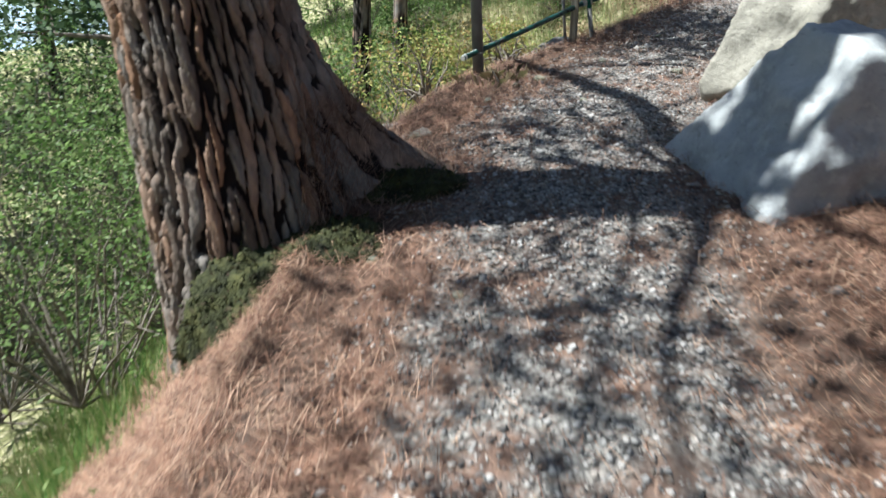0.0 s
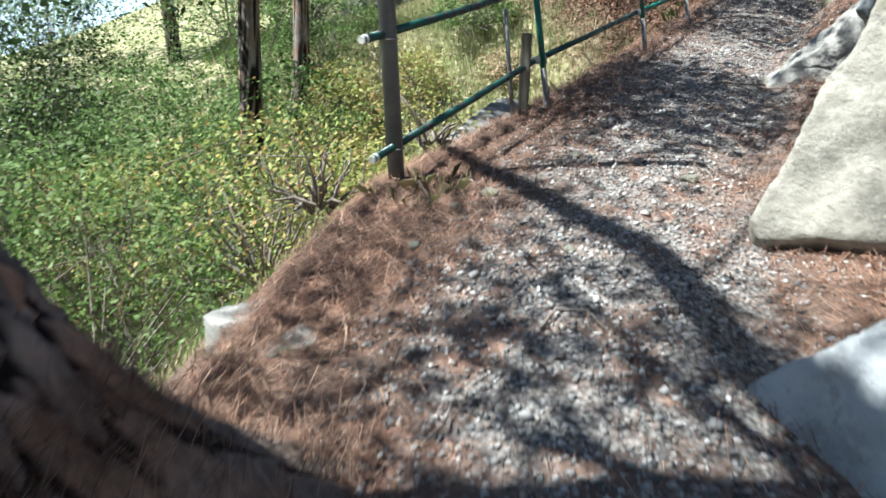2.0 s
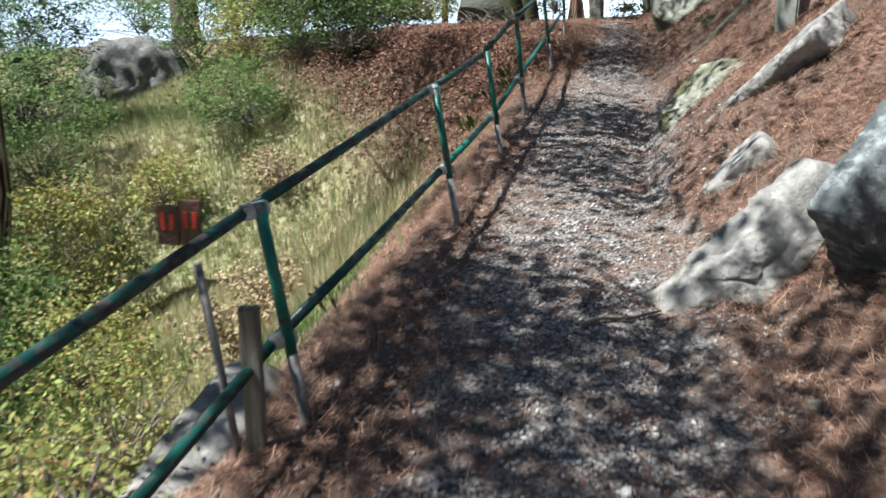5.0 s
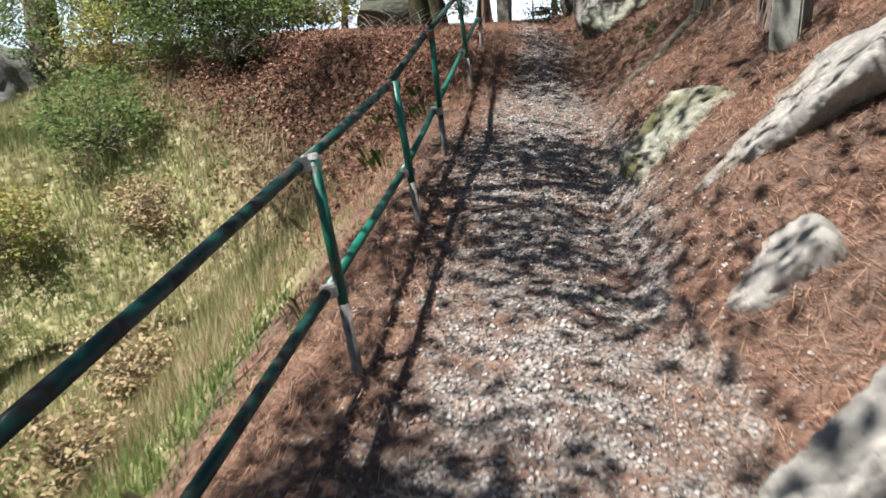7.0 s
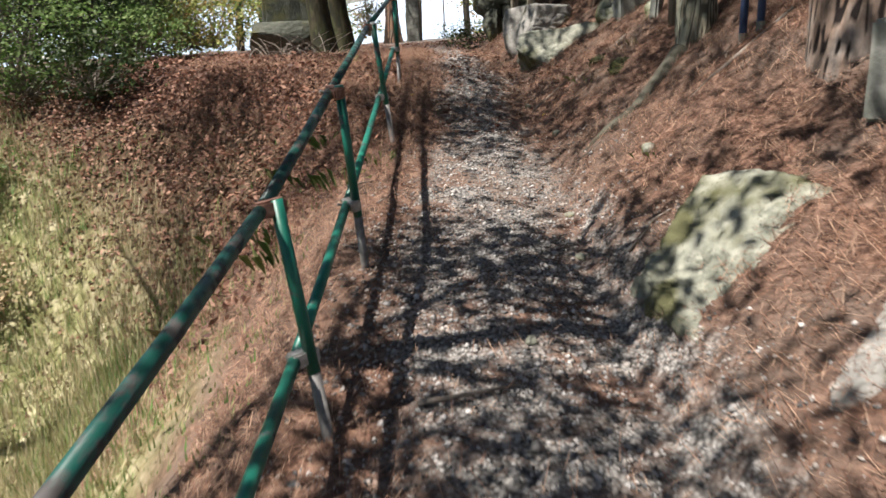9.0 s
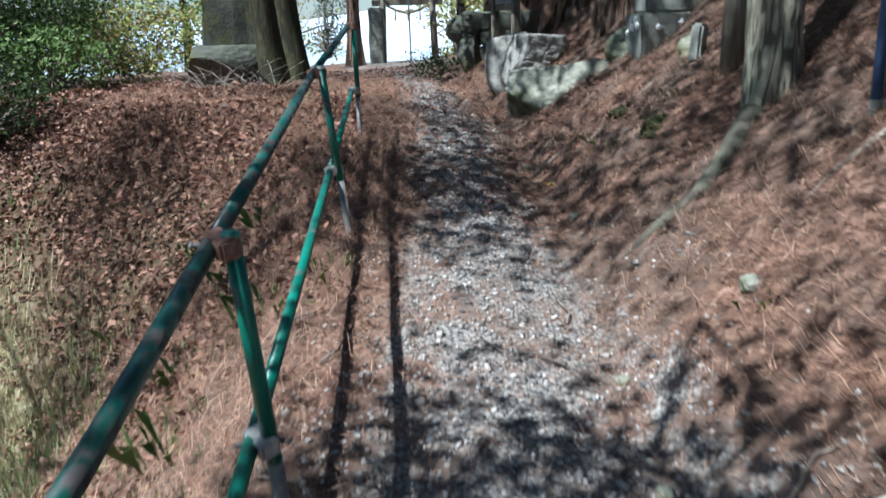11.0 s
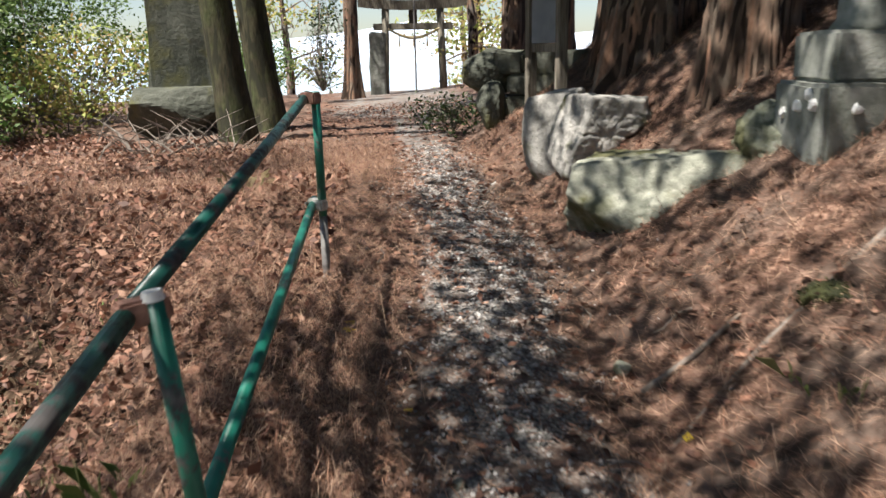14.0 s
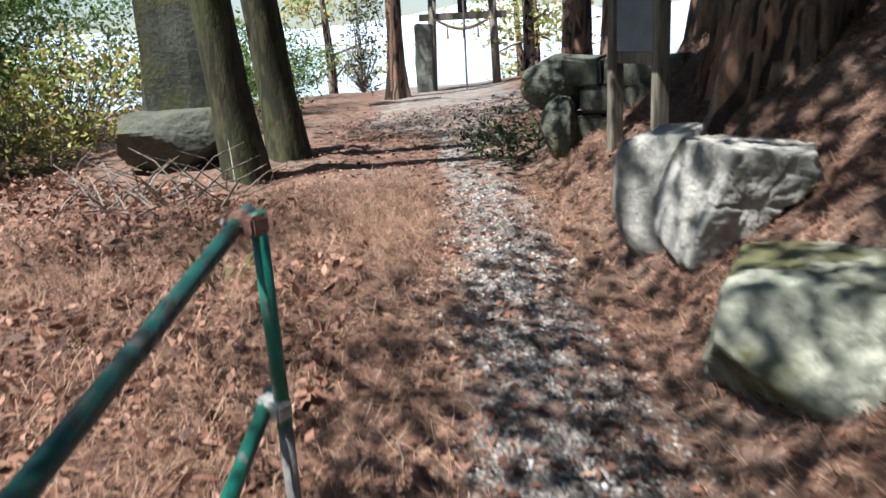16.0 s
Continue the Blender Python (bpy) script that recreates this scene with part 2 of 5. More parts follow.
M["old_wood"] = plain("weathered_wood", [(0.3, (0.09, 0.08, 0.06)), (0.5, (0.18, 0.16, 0.125)), (0.7, (0.27, 0.25, 0.2))], 9, 0.85, stretch=(4, 4, 0.35), big=1.5)
M["brown_board"] = plain("brown_painted_board", [(0.3, (0.055, 0.03, 0.022)), (0.7, (0.12, 0.065, 0.045))], 9, 0.6)
M["dark_wood"] = plain("dark_shed_boards", [(0.3, (0.02, 0.017, 0.014)), (0.7, (0.06, 0.05, 0.04))], 7, 0.85, stretch=(4, 4, 0.4))
M["roof"] = plain("dark_roof_sheet", [(0.3, (0.03, 0.035, 0.035)), (0.7, (0.07, 0.08, 0.08))], 6, 0.5)
M["sheet_grey"] = plain("pale_corrugated_sheet", [(0.3, (0.42, 0.46, 0.48)), (0.7, (0.55, 0.58, 0.6))], 5, 0.5, big=1.0)
M["blue_pipe"] = plain("faded_blue_plastic", [(0.3, (0.03, 0.06, 0.14)), (0.7, (0.05, 0.09, 0.19))], 9, 0.5)
M["red_paint"] = plain("red_paint", [(0.3, (0.4, 0.03, 0.02)), (0.7, (0.5, 0.06, 0.03))], 20, 0.5)
M["white_paint"] = plain("white_paint", [(0.3, (0.65, 0.65, 0.63)), (0.7, (0.78, 0.78, 0.76))], 20, 0.7)
M["straw"] = plain("straw_rope", [(0.3, (0.3, 0.24, 0.13)), (0.7, (0.5, 0.42, 0.26))], 40, 0.9)
M["yellow_leaf"] = leafy("yellow_fallen_leaf", [(0.6, 0.42, 0.03), (0.7, 0.5, 0.06)], 0.6, 0.3)
# backdrop hills: haze is put into the pale blue colour, and they glow unlit
M["hill"] = plain("glowing_hazed_hills", [(0.3, (0.5, 0.58, 0.66)), (0.7, (0.62, 0.69, 0.76))], 0.02, 1.0, 0.0, 0.0)
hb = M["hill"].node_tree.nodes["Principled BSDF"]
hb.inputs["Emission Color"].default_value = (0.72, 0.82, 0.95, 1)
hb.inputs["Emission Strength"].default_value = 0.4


def water_material():
    m, nt, b = material("lake_water", 0.12, spec=0.5)
    b.inputs["Base Color"].default_value = (0.4, 0.5, 0.58, 1)
    bump(nt, b, tex(nt, 1.5, 4.0), 0.35, 0.05)
    return m


M["water"] = water_material()


# ---- mesh helpers ----
def mesh_object(name, verts, faces, mat, parent=None, smooth=False, label=""):
    me = bpy.data.meshes.new(name)
    me.from_pydata(verts, [], faces)
    me.materials.append(mat)
    if smooth:
        me.shade_smooth()
    me.update()
    ob = new(name, me)
    if parent:
        ob.parent = parent
    if label:
        ob["label"] = label
    return ob


def fast_mesh(name, co, polys, mat, parent=None, smooth=False):
    """co: (n, 3) array; polys: (m, k) array, all of k corners."""
    me = bpy.data.meshes.new(name)
    co, polys = np.asarray(co, np.float32), np.asarray(polys, np.int32)
    k = polys.shape[1]
    me.vertices.add(len(co))
    me.vertices.foreach_set("co", co.ravel())
    me.loops.add(polys.size)
    me.loops.foreach_set("vertex_index", polys.ravel())
    me.polygons.add(len(polys))
    me.polygons.foreach_set("loop_start", np.arange(0, polys.size, k, dtype=np.int32))
    me.update(calc_edges=True)
    me.validate()
    me.materials.append(mat)
    if smooth:
        me.shade_smooth()
    ob = new(name, me)
    if parent:
        ob.parent = parent
    return ob


def part(name, bm, mat, parent=None, label="", smooth=False):
    me = bpy.data.meshes.new(name)
    bmesh.ops.recalc_face_normals(bm, faces=bm.faces)
    bm.to_mesh(me)
    bm.free()
    me.materials.append(mat)
    if smooth:
        me.shade_smooth()
    ob = new(name, me)
    if parent:
        ob.parent = parent
    if label:
        ob["label"] = label
    return ob


def tube(points, radii, sides=12, caps=True):
    """A round tube along points, as a bmesh."""
    bm = bmesh.new()
    pts = [Vector(p) for p in points]
    if not hasattr(radii, "__len__"):
        radii = [radii] * len(pts)
    rings, side = [], None
    for i, p in enumerate(pts):
        d = (pts[min(i + 1, len(pts) - 1)] - pts[max(i - 1, 0)]).normalized()
        if side is None:
            side = d.orthogonal().normalized()
        side = (side - d * side.dot(d)).normalized()
        up = d.cross(side)
        rings.append([bm.verts.new(p + (side * math.cos(a) + up * math.sin(a)) * radii[i]) for a in (2 * math.pi * k / sides for k in range(sides))])
    for r0, r1 in zip(rings, rings[1:]):
        for k in range(sides):
            bm.faces.new((r0[k], r0[(k + 1) % sides], r1[(k + 1) % sides], r1[k]))
    if caps:
        bm.faces.new(rings[0][::-1])
        bm.faces.new(rings[-1])
    return bm


def box(sx, sy, sz, m=Matrix(), bevel=0.0, rough=0.0, seed=0):
    """A bevelled box of that size, centred, at the pose m; rough: uneven sides."""
    bm = bmesh.new()
    bmesh.ops.create_cube(bm, size=1.0)
    for v in bm.verts:
        v.co = Vector((v.co.x * sx, v.co.y * sy, v.co.z * sz))
    if rough:
        bmesh.ops.subdivide_edges(bm, edges=bm.edges[:], cuts=3, use_grid_fill=True)
        for v in bm.verts:
            v.co += noise.noise_vector(v.co * 3.1 + Vector((seed * 7.3, 0, 0))) * rough
    if bevel:
        bmesh.ops.bevel(bm, geom=bm.edges[:] if not rough else [e for e in bm.edges if e.calc_face_angle(0) > 0.6], offset=bevel, segments=2, affect="EDGES")
    bmesh.ops.transform(bm, matrix=m, verts=bm.verts)
    return bm


# ---- the lie of the land ----
PATH_Y = np.array([-40, -6, 0, 2, 3.5, 5, 6.5, 8.8, 10.4, 12, 13.4, 15.7, 18.2, 20, 24, 30, 36, 60, 500.0])
PATH_X = np.array([0.5, 0.5, 0.5, 0.55, 0.68, 1.0, 1.55, 2.75, 3.7, 4.75, 5.65, 7.15, 8.8, 9.9, 12.2, 15.8, 19.3, 33, 290.0])
PATH_Z = np.array([-3.0, -0.55, 0.03, 0.25, 0.43, 0.57, 0.63, 0.81, 0.92, 1.05, 1.18, 1.46, 1.77, 1.9, 1.95, 1.85, 1.72, 1.2, 1.2])
EDGE = [(-2.2, -40), (-1.3, -6), (-0.8, 0.5), (-0.7, 2.4), (-0.62, 3.4), (-0.5, 4.6), (-0.15, 6.0), (0.15, 6.8), (1.3, 8.35), (2.7, 10.45), (3.75, 12.1), (4.7, 13.55), (6.1, 15.8), (7.2, 17.8), (7.4, 19.4), (7.0, 21.2), (6.3, 22.8), (5.6, 25.0), (4.2, 28), (1.5, 32), (-8, 40), (-60, 60)]


def smoothstep(a, b, v):
    t = np.clip((v - a) / (b - a), 0, 1)
    return t * t * (3 - 2 * t)


def side_of_path(x, y):
    cx = np.interp(y, PATH_Y, PATH_X)
    m = (np.interp(y + 0.4, PATH_Y, PATH_X) - np.interp(y - 0.4, PATH_Y, PATH_X)) / 0.8
    return (x - cx) / np.sqrt(1 + m * m)


def beyond_edge(x, y):
    """Metres past the brink into the gully; negative on the path's side."""
    best = np.full(np.shape(x), 1e9)
    sign = np.ones(np.shape(x))
    for (ax, ay), (bx, by) in zip(EDGE, EDGE[1:]):
        dx, dy = bx - ax, by - ay
        t = np.clip(((x - ax) * dx + (y - ay) * dy) / (dx * dx + dy * dy), 0, 1)
        d = np.hypot(x - ax - t * dx, y - ay - t * dy)
        s = (x - ax) * dy - (y - ay) * dx
        near = d < best
        best = np.where(near, d, best)
        sign = np.where(near, np.where(s < 0, 1.0, -1.0), sign)
    return best * sign


def wave(x, y, f, seed):
    """Smooth cheap noise from sines."""
    r = np.random.RandomState(seed)
    out = 0
    for _ in range(7):
        a, p, k = r.uniform(0, 6.28), r.uniform(0, 6.28), f * r.uniform(0.6, 1.6)
        out = out + np.sin((x * math.cos(a) + y * math.sin(a)) * k + p)
    return out / 7


def height(x, y):
    x, y = np.asarray(x, float), np.asarray(y, float)
    d, e = side_of_path(x, y), beyond_edge(x, y)
    z = np.interp(y, PATH_Y, PATH_Z)
    steep = 0.12 + 0.88 * (1 - smoothstep(20.3, 25.0, y))
    foot = np.interp(y, [-6, 4.8, 6.5, 8.2, 9.4, 10.5, 13.0, 14.2, 16.0, 17.0, 19.6, 21], [1.75, 1.7, 1.25, 1.2, 0.9, 0.62, 0.66, 0.8, 0.82, 0.82, 0.9, 0.75])
    rise = np.where(d > foot, np.minimum(d - foot, 1.9) * 0.84 + np.clip(d - foot - 1.9, 0, 30) * 0.33, 0)
    rise = rise - 0.06 * np.exp(-((d - 0.65) / 0.25) ** 2)
    z = z + np.minimum(rise, 7) * steep
    z = z - 0.04 * np.exp(-((d + 1.0) / 0.3) ** 2)                    # a slight fall towards the rail
    fall = np.clip(e, 0, 3.6) * 0.98 + np.clip(e - 3.6, 0, 6) * 0.35
    shelf = 1 - 0.55 * smoothstep(19, 25, y)
    z = z - np.where(e > 0, fall * shelf, 0)
    far = np.maximum(np.hypot(x - 8, y - 15) - 27, 0)
    z = z - 9.0 * smoothstep(0, 26, far)
    z = z + wave(x, y, 3.0, 5) * (0.02 + 0.10 * smoothstep(0.8, 2.5, np.abs(d))) + wave(x, y, 9.0, 6) * (0.012 + 0.03 * smoothstep(0.7, 1.5, np.abs(d))) + wave(x, y, 21.0, 7) * (0.006 + 0.008 * smoothstep(0.7, 1.5, np.abs(d)))
    return z


def h1(x, y):
    return float(height(np.array([x]), np.array([y]))[0])


def spread(a, b, step, far, grow=1.35):
    mid = list(np.arange(a, b + step / 2, step))
    out, s, v = [], step, b
    while v < far:
        s *= grow
        v += s
        out.append(v)
    lo, s, v = [], step, a
    while v > -far:
        s *= grow
        v -= s
        lo.append(v)
    return np.array(lo[::-1] + mid + out)


gx, gy = spread(-6, 16, 0.09, 700), spread(-2, 27, 0.09, 900)
GX, GY = np.meshgrid(gx, gy)
GZ = height(GX, GY)
nx, ny = len(gx), len(gy)
ids = np.arange(nx * ny).reshape(ny, nx)
quads = np.stack([ids[:-1, :-1], ids[:-1, 1:], ids[1:, 1:], ids[1:, :-1]], -1).reshape(-1, 4)
ground = fast_mesh("ground", np.stack([GX, GY, GZ], -1).reshape(-1, 3), quads, M["ground"], smooth=True)
tagged(ground, "forest ground of gravel path, red pine needles and grassy banks", "ground", kind="structure")
D, E = side_of_path(GX, GY), beyond_edge(GX, GY)


def mask(name, v):
    a = ground.data.attributes.new(name, "FLOAT", "POINT")
    a.data.foreach_set("value", np.asarray(v, np.float32).ravel())


upper = smoothstep(13.5, 17.0, GY)        # needles close in on the gravel further up
shift = 0.2 * smoothstep(4, 7, GY)           # the gravel lies nearer the bank than the rail
mask("gravel", (1 - smoothstep(0.25, 1.0, np.abs(D - shift) * (1 + 0.8 * upper) / (1 + 3.5 * smoothstep(25.5, 28, GY)))) * (1 - 0.15 * upper))
leaf_zone = smoothstep(-1.5, 0.2, E) * (1 - smoothstep(1.4, 3.2, E + wave(GX, GY, 1.1, 12))) * smoothstep(14.8, 17.4, GY + 0.35 * E) * (1 - smoothstep(24, 26, GY)) * (D < -0.6)
mask("leaf", leaf_zone)
mask("grass", smoothstep(0.5, 1.6, E + wave(GX, GY, 1.3, 9)) * (1 - leaf_zone * 0.9))

lake = mesh_object("lake", [(-900, 45, -5), (900, 45, -5), (900, 1500, -5), (-900, 1500, -5)], [(0, 1, 2, 3)], M["water"])
tagged(lake, "pale glittering lake beyond the trees", "lake", kind="structure")
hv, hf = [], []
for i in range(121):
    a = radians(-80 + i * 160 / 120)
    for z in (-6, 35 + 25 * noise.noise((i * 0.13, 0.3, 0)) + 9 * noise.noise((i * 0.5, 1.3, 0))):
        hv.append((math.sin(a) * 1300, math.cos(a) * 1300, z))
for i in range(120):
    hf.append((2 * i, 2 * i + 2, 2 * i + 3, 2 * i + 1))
tagged(mesh_object("backdrop", hv, hf, M["hill"]), "self-glowing backdrop of hills across the lake, pale haze in its colour", "hills", kind="structure")


# ---- kinds of things ----
def empty(name, at, label, category, group=""):
    ob = new(name)
    ob.location = at
    ob.empty_display_size = 0.1
    return tagged(ob, label, category, group)


def under(ob, thing):
    """Hang a part, built in world coordinates, under its thing."""
    ob.parent = thing
    ob.matrix_parent_inverse = Matrix.Translation(thing.location).inverted()
    return ob


def rock_mesh(size, seed, cuts=10, grain=0.05, planes=(), detail=5):
    """An angular boulder about the origin: a sphere cut by planes (nx, ny, nz, distance), then roughened."""
    r = random.Random(seed)
    bm = bmesh.new()
    bmesh.ops.create_icosphere(bm, subdivisions=detail, radius=1.0)
    flat = [(Vector(p[:3]).normalized(), p[3]) for p in planes]
    for _ in range(cuts):
        flat.append((Vector((r.gauss(0, 1), r.gauss(0, 1), r.gauss(0, 0.8))).normalized(), r.uniform(0.58, 0.9)))
    off = Vector((seed * 3.7, seed * 1.3, 0))
    for v in bm.verts:
        d = v.co.normalized()
        k = min([1.05] + [h / max(d.dot(n), 1e-3) for n, h in flat if d.dot(n) > 0.05])
        p = d * k
        k += grain * (noise.noise(p * 2.3 + off) + 0.55 * noise.noise(p * 6 + off) + 0.35 * noise.noise(p * 14 + off) + 0.22 * noise.noise(p * 30 + off))
        v.co = Vector((d.x * k * size[0], d.y * k * size[1], d.z * k * size[2]))
    return bm


def rock(at, size, seed, mat, label, turn=0, tilt=0, lean=0, cuts=9, grain=0.06, name="rock", group="", planes=()):
    ob = part(name, rock_mesh(size, seed, cuts, grain, planes), M[mat], smooth=False)
    ob.matrix_world = pose(*at, tilt, lean, turn)
    return tagged(ob, label, "rock", group)


def trunk_mesh(name, pts, radii, mat, around=64, rows=60, plate=(0.09, 0.28), depth=0.03, roots=(), seed=1, parent=None):
    """A trunk along pts with bark plates in relief. roots: (angle, reach, width, height) of each buttress."""
    r = np.random.RandomState(seed)
    P = np.array(pts, float)
    seg = np.concatenate([[0], np.cumsum(np.linalg.norm(np.diff(P, axis=0), axis=1))])
    s = np.linspace(0, 1, rows) ** 1.25 * seg[-1]
    C = np.stack([np.interp(s, seg, P[:, i]) for i in range(3)], -1)
    R = np.interp(s, seg, radii)
    th = np.linspace(0, 2 * np.pi, around, endpoint=False)
    T, S = np.meshgrid(th, s)
    RR = np.repeat(R[:, None], around, 1)
    H = S - 0.0
    for ang, reach, wide, high in roots:
        diff = np.angle(np.exp(1j * (T - ang)))
        RR = RR + np.minimum(reach * np.exp(-H / high), 1.1) * np.exp(-(diff / wide) ** 2)
    mean = max(radii[0], 0.05)
    n_u = max(6, int(2 * np.pi * mean / plate[0]))
    n_v = max(2, int(seg[-1] / plate[1]))
    ju, jv = r.rand(n_v + 2, n_u), r.rand(n_v + 2, n_u)
    U, V = T / (2 * np.pi) * n_u + 0.25 * np.sin(S * 2.6 + seed) + 0.06 * np.sin(S * 19 + T * 5), S / seg[-1] * n_v
    V = V + 0.6 * np.sin(np.floor(U) * 2.1 + seed)
    f1, f2, tone = np.full(U.shape, 9.0), np.full(U.shape, 9.0), np.zeros(U.shape)
    shade = r.rand(n_v + 2, n_u)
    iu, iv = np.floor(U).astype(int), np.floor(V).astype(int)
    for a in (-1, 0, 1):
        for b in (-1, 0, 1):
            cu, cv = iu + a, np.clip(iv + b, -1, n_v)
            du = cu + ju[cv + 1, cu % n_u] - U
            dv = (iv + b + jv[cv + 1, cu % n_u] - V) * 0.55
            d = np.hypot(du, dv)
            tone = np.where(d < f1, shade[cv + 1, cu % n_u], tone)
            f2 = np.where(d < f1, f1, np.minimum(f2, d))
            f1 = np.minimum(f1, d)
    pl = smoothstep(0.03, 0.21, f2 - f1 + 0.03 * np.sin(S * 61 + T * 31) + 0.02 * np.sin(S * 137 - T * 53))
    RR = RR + depth * (pl - 0.6) + depth * 0.12 * (np.sin(U * 9 + S * 40) + np.sin(S * 97 + U * 17)) * pl
    co = np.stack([C[:, None, 0] + RR * np.cos(T), C[:, None, 1] + RR * np.sin(T), np.repeat(C[:, None, 2], around, 1)], -1)
    n = around
    i = np.arange(rows * n).reshape(rows, n)
    q = np.stack([i[:-1], np.roll(i[:-1], -1, 1), np.roll(i[1:], -1, 1), i[1:]], -1).reshape(-1, 4)
    ob = fast_mesh(name, co.reshape(-1, 3), q, mat, parent, smooth=True)
    at = ob.data.attributes.new("plate", "FLOAT", "POINT")
    at.data.foreach_set("value", pl.astype(np.float32).ravel())
    at = ob.data.attributes.new("tone", "FLOAT", "POINT")
    at.data.foreach_set("value", tone.astype(np.float32).ravel())
    return ob


def leaves(centres, size, r, flat=0.0, aspect=0.45):
    """One four-cornered leaf at each centre, turned at random. Returns corners and faces."""
    n = len(centres)
    d = r.normal(size=(n, 3))
    d[:, 2] *= 1 - flat
    d /= np.linalg.norm(d, axis=1)[:, None]
    o = r.normal(size=(n, 3))
    o[:, 2] *= 1 - flat
    o -= d * (o * d).sum(1)[:, None]
    o /= np.linalg.norm(o, axis=1)[:, None]
    L = size * r.uniform(0.6, 1.3, n)[:, None]
    c = np.asarray(centres)
    nrm = np.cross(d, o)
    v = np.stack([c - d * L / 2, c + o * L * aspect / 2 + nrm * L * 0.06, c + d * L / 2, c - o * L * aspect / 2 + nrm * L * 0.06], 1).reshape(-1, 3)
    return v, np.arange(4 * n).reshape(n, 4)


def clumps(ellipsoids, r, per, tight=0.45, pad=1):
    """Points gathered in clumps on and in ellipsoids (cx, cy, cz, rx, ry, rz, clump count)."""
    out, hubs = [], []
    for cx, cy, cz, rx, ry, rz, k in ellipsoids:
        for j in range(int(k)):
            if j % pad == 0:
                d = r.normal(size=3)
                d *= r.uniform(0.35, 1.0) ** 0.6 / np.linalg.norm(d)
                c0 = np.array([cx + d[0] * rx, cy + d[1] * ry, cz + d[2] * rz])
                hubs.append(c0)
            c = c0 + r.normal(size=3) * pad ** 0.5 * 0.24 * np.array([1, 1, 0.3]) if pad > 1 else c0
            out.append(c + r.normal(size=(per, 3)) * tight * np.array([1.1, 1.1, 0.6]))
    return np.concatenate(out), hubs


def limbs_mesh(name, base_pts, hubs, r, mat, radius, parent, step=1):
    """Limbs that leave the trunk and end in the clumps, joined."""
    bm = bmesh.new()
    tr = [Vector(p) for p in base_pts]
    for h in hubs[::step]:
        h = Vector(h)
        best = min(tr, key=lambda p: (p - h).length + max(0, p.z - h.z) * 1.5)
        mid = best.lerp(h, 0.5) + Vector(r.normal(size=3) * 0.24 * (h - best).length)
        t = tube([best, best.lerp(mid, 0.55) + Vector((0, 0, 0.04)), mid, h], [radius, radius * 0.8, radius * 0.55, radius * 0.18], 5, False)
        me = bpy.data.meshes.new("t")
        t.to_mesh(me)
        t.free()
        bm.from_mesh(me)
        bpy.data.meshes.remove(me)
    return tagged(part(name, bm, mat, parent, smooth=True), kind="stuff")


def tree(pts, radii, crowns, label, seed, bark="bark_pine", leaf="leaf_pine", per=26, size=0.17, limb=0.045, tight=0.46, aspect=0.4, pad=6, step=1, name="tree", around=28, rows=40, plate=(0.12, 0.35), depth=0.015, roots=(), dense=None, flat=0.3):
    r = np.random.RandomState(seed)
    top = empty(name, pts[0], label, "tree")
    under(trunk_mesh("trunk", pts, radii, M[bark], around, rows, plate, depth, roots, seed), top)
    if crowns:
        c, hubs = clumps(crowns, r, per, tight * 0.75, pad)
        P = np.array(pts)
        u = np.linspace(0, len(P) - 1, 14)
        spine = [tuple(np.array([np.interp(v, range(len(P)), P[:, i]) for i in range(3)])) for v in u[3:]]
        under(limbs_mesh("limb_work", spine, hubs, r, M[bark if bark == "bark_moss" else "twig"], limb, None, step), top)
        v, f = leaves(c, size, r, flat, aspect)
        under(fast_mesh("crown", v, f, M[leaf]), top)
    return top


def shrub(at, size, count, label, seed, leaf="leaf_green", leaf_size=0.09, stems=9, name="shrub", per=22, tight=0.16, aspect=0.5):
    """Several stems from one foot, twigs and a loose crown of small leaves."""
    r = np.random.RandomState(seed)
    top = empty(name, at, label, "shrub")
    e = [(at[0], at[1], at[2] + size[2] * 0.62, size[0], size[1], size[2] * 0.5, count)]
    c, hubs = clumps(e, r, per, tight)
    spine = [(at[0] + r.normal() * 0.08, at[1] + r.normal() * 0.08, at[2] + 0.02 + k * 0.04) for k in range(stems)]
    under(limbs_mesh("stem_work", spine, hubs, r, M["twig"], 0.014, None, max(1, len(hubs) // (stems * 4))), top)
    v, f = leaves(c, leaf_size, r, 0.2, aspect)
    under(fast_mesh("foliage", v, f, M[leaf]), top)
    return top


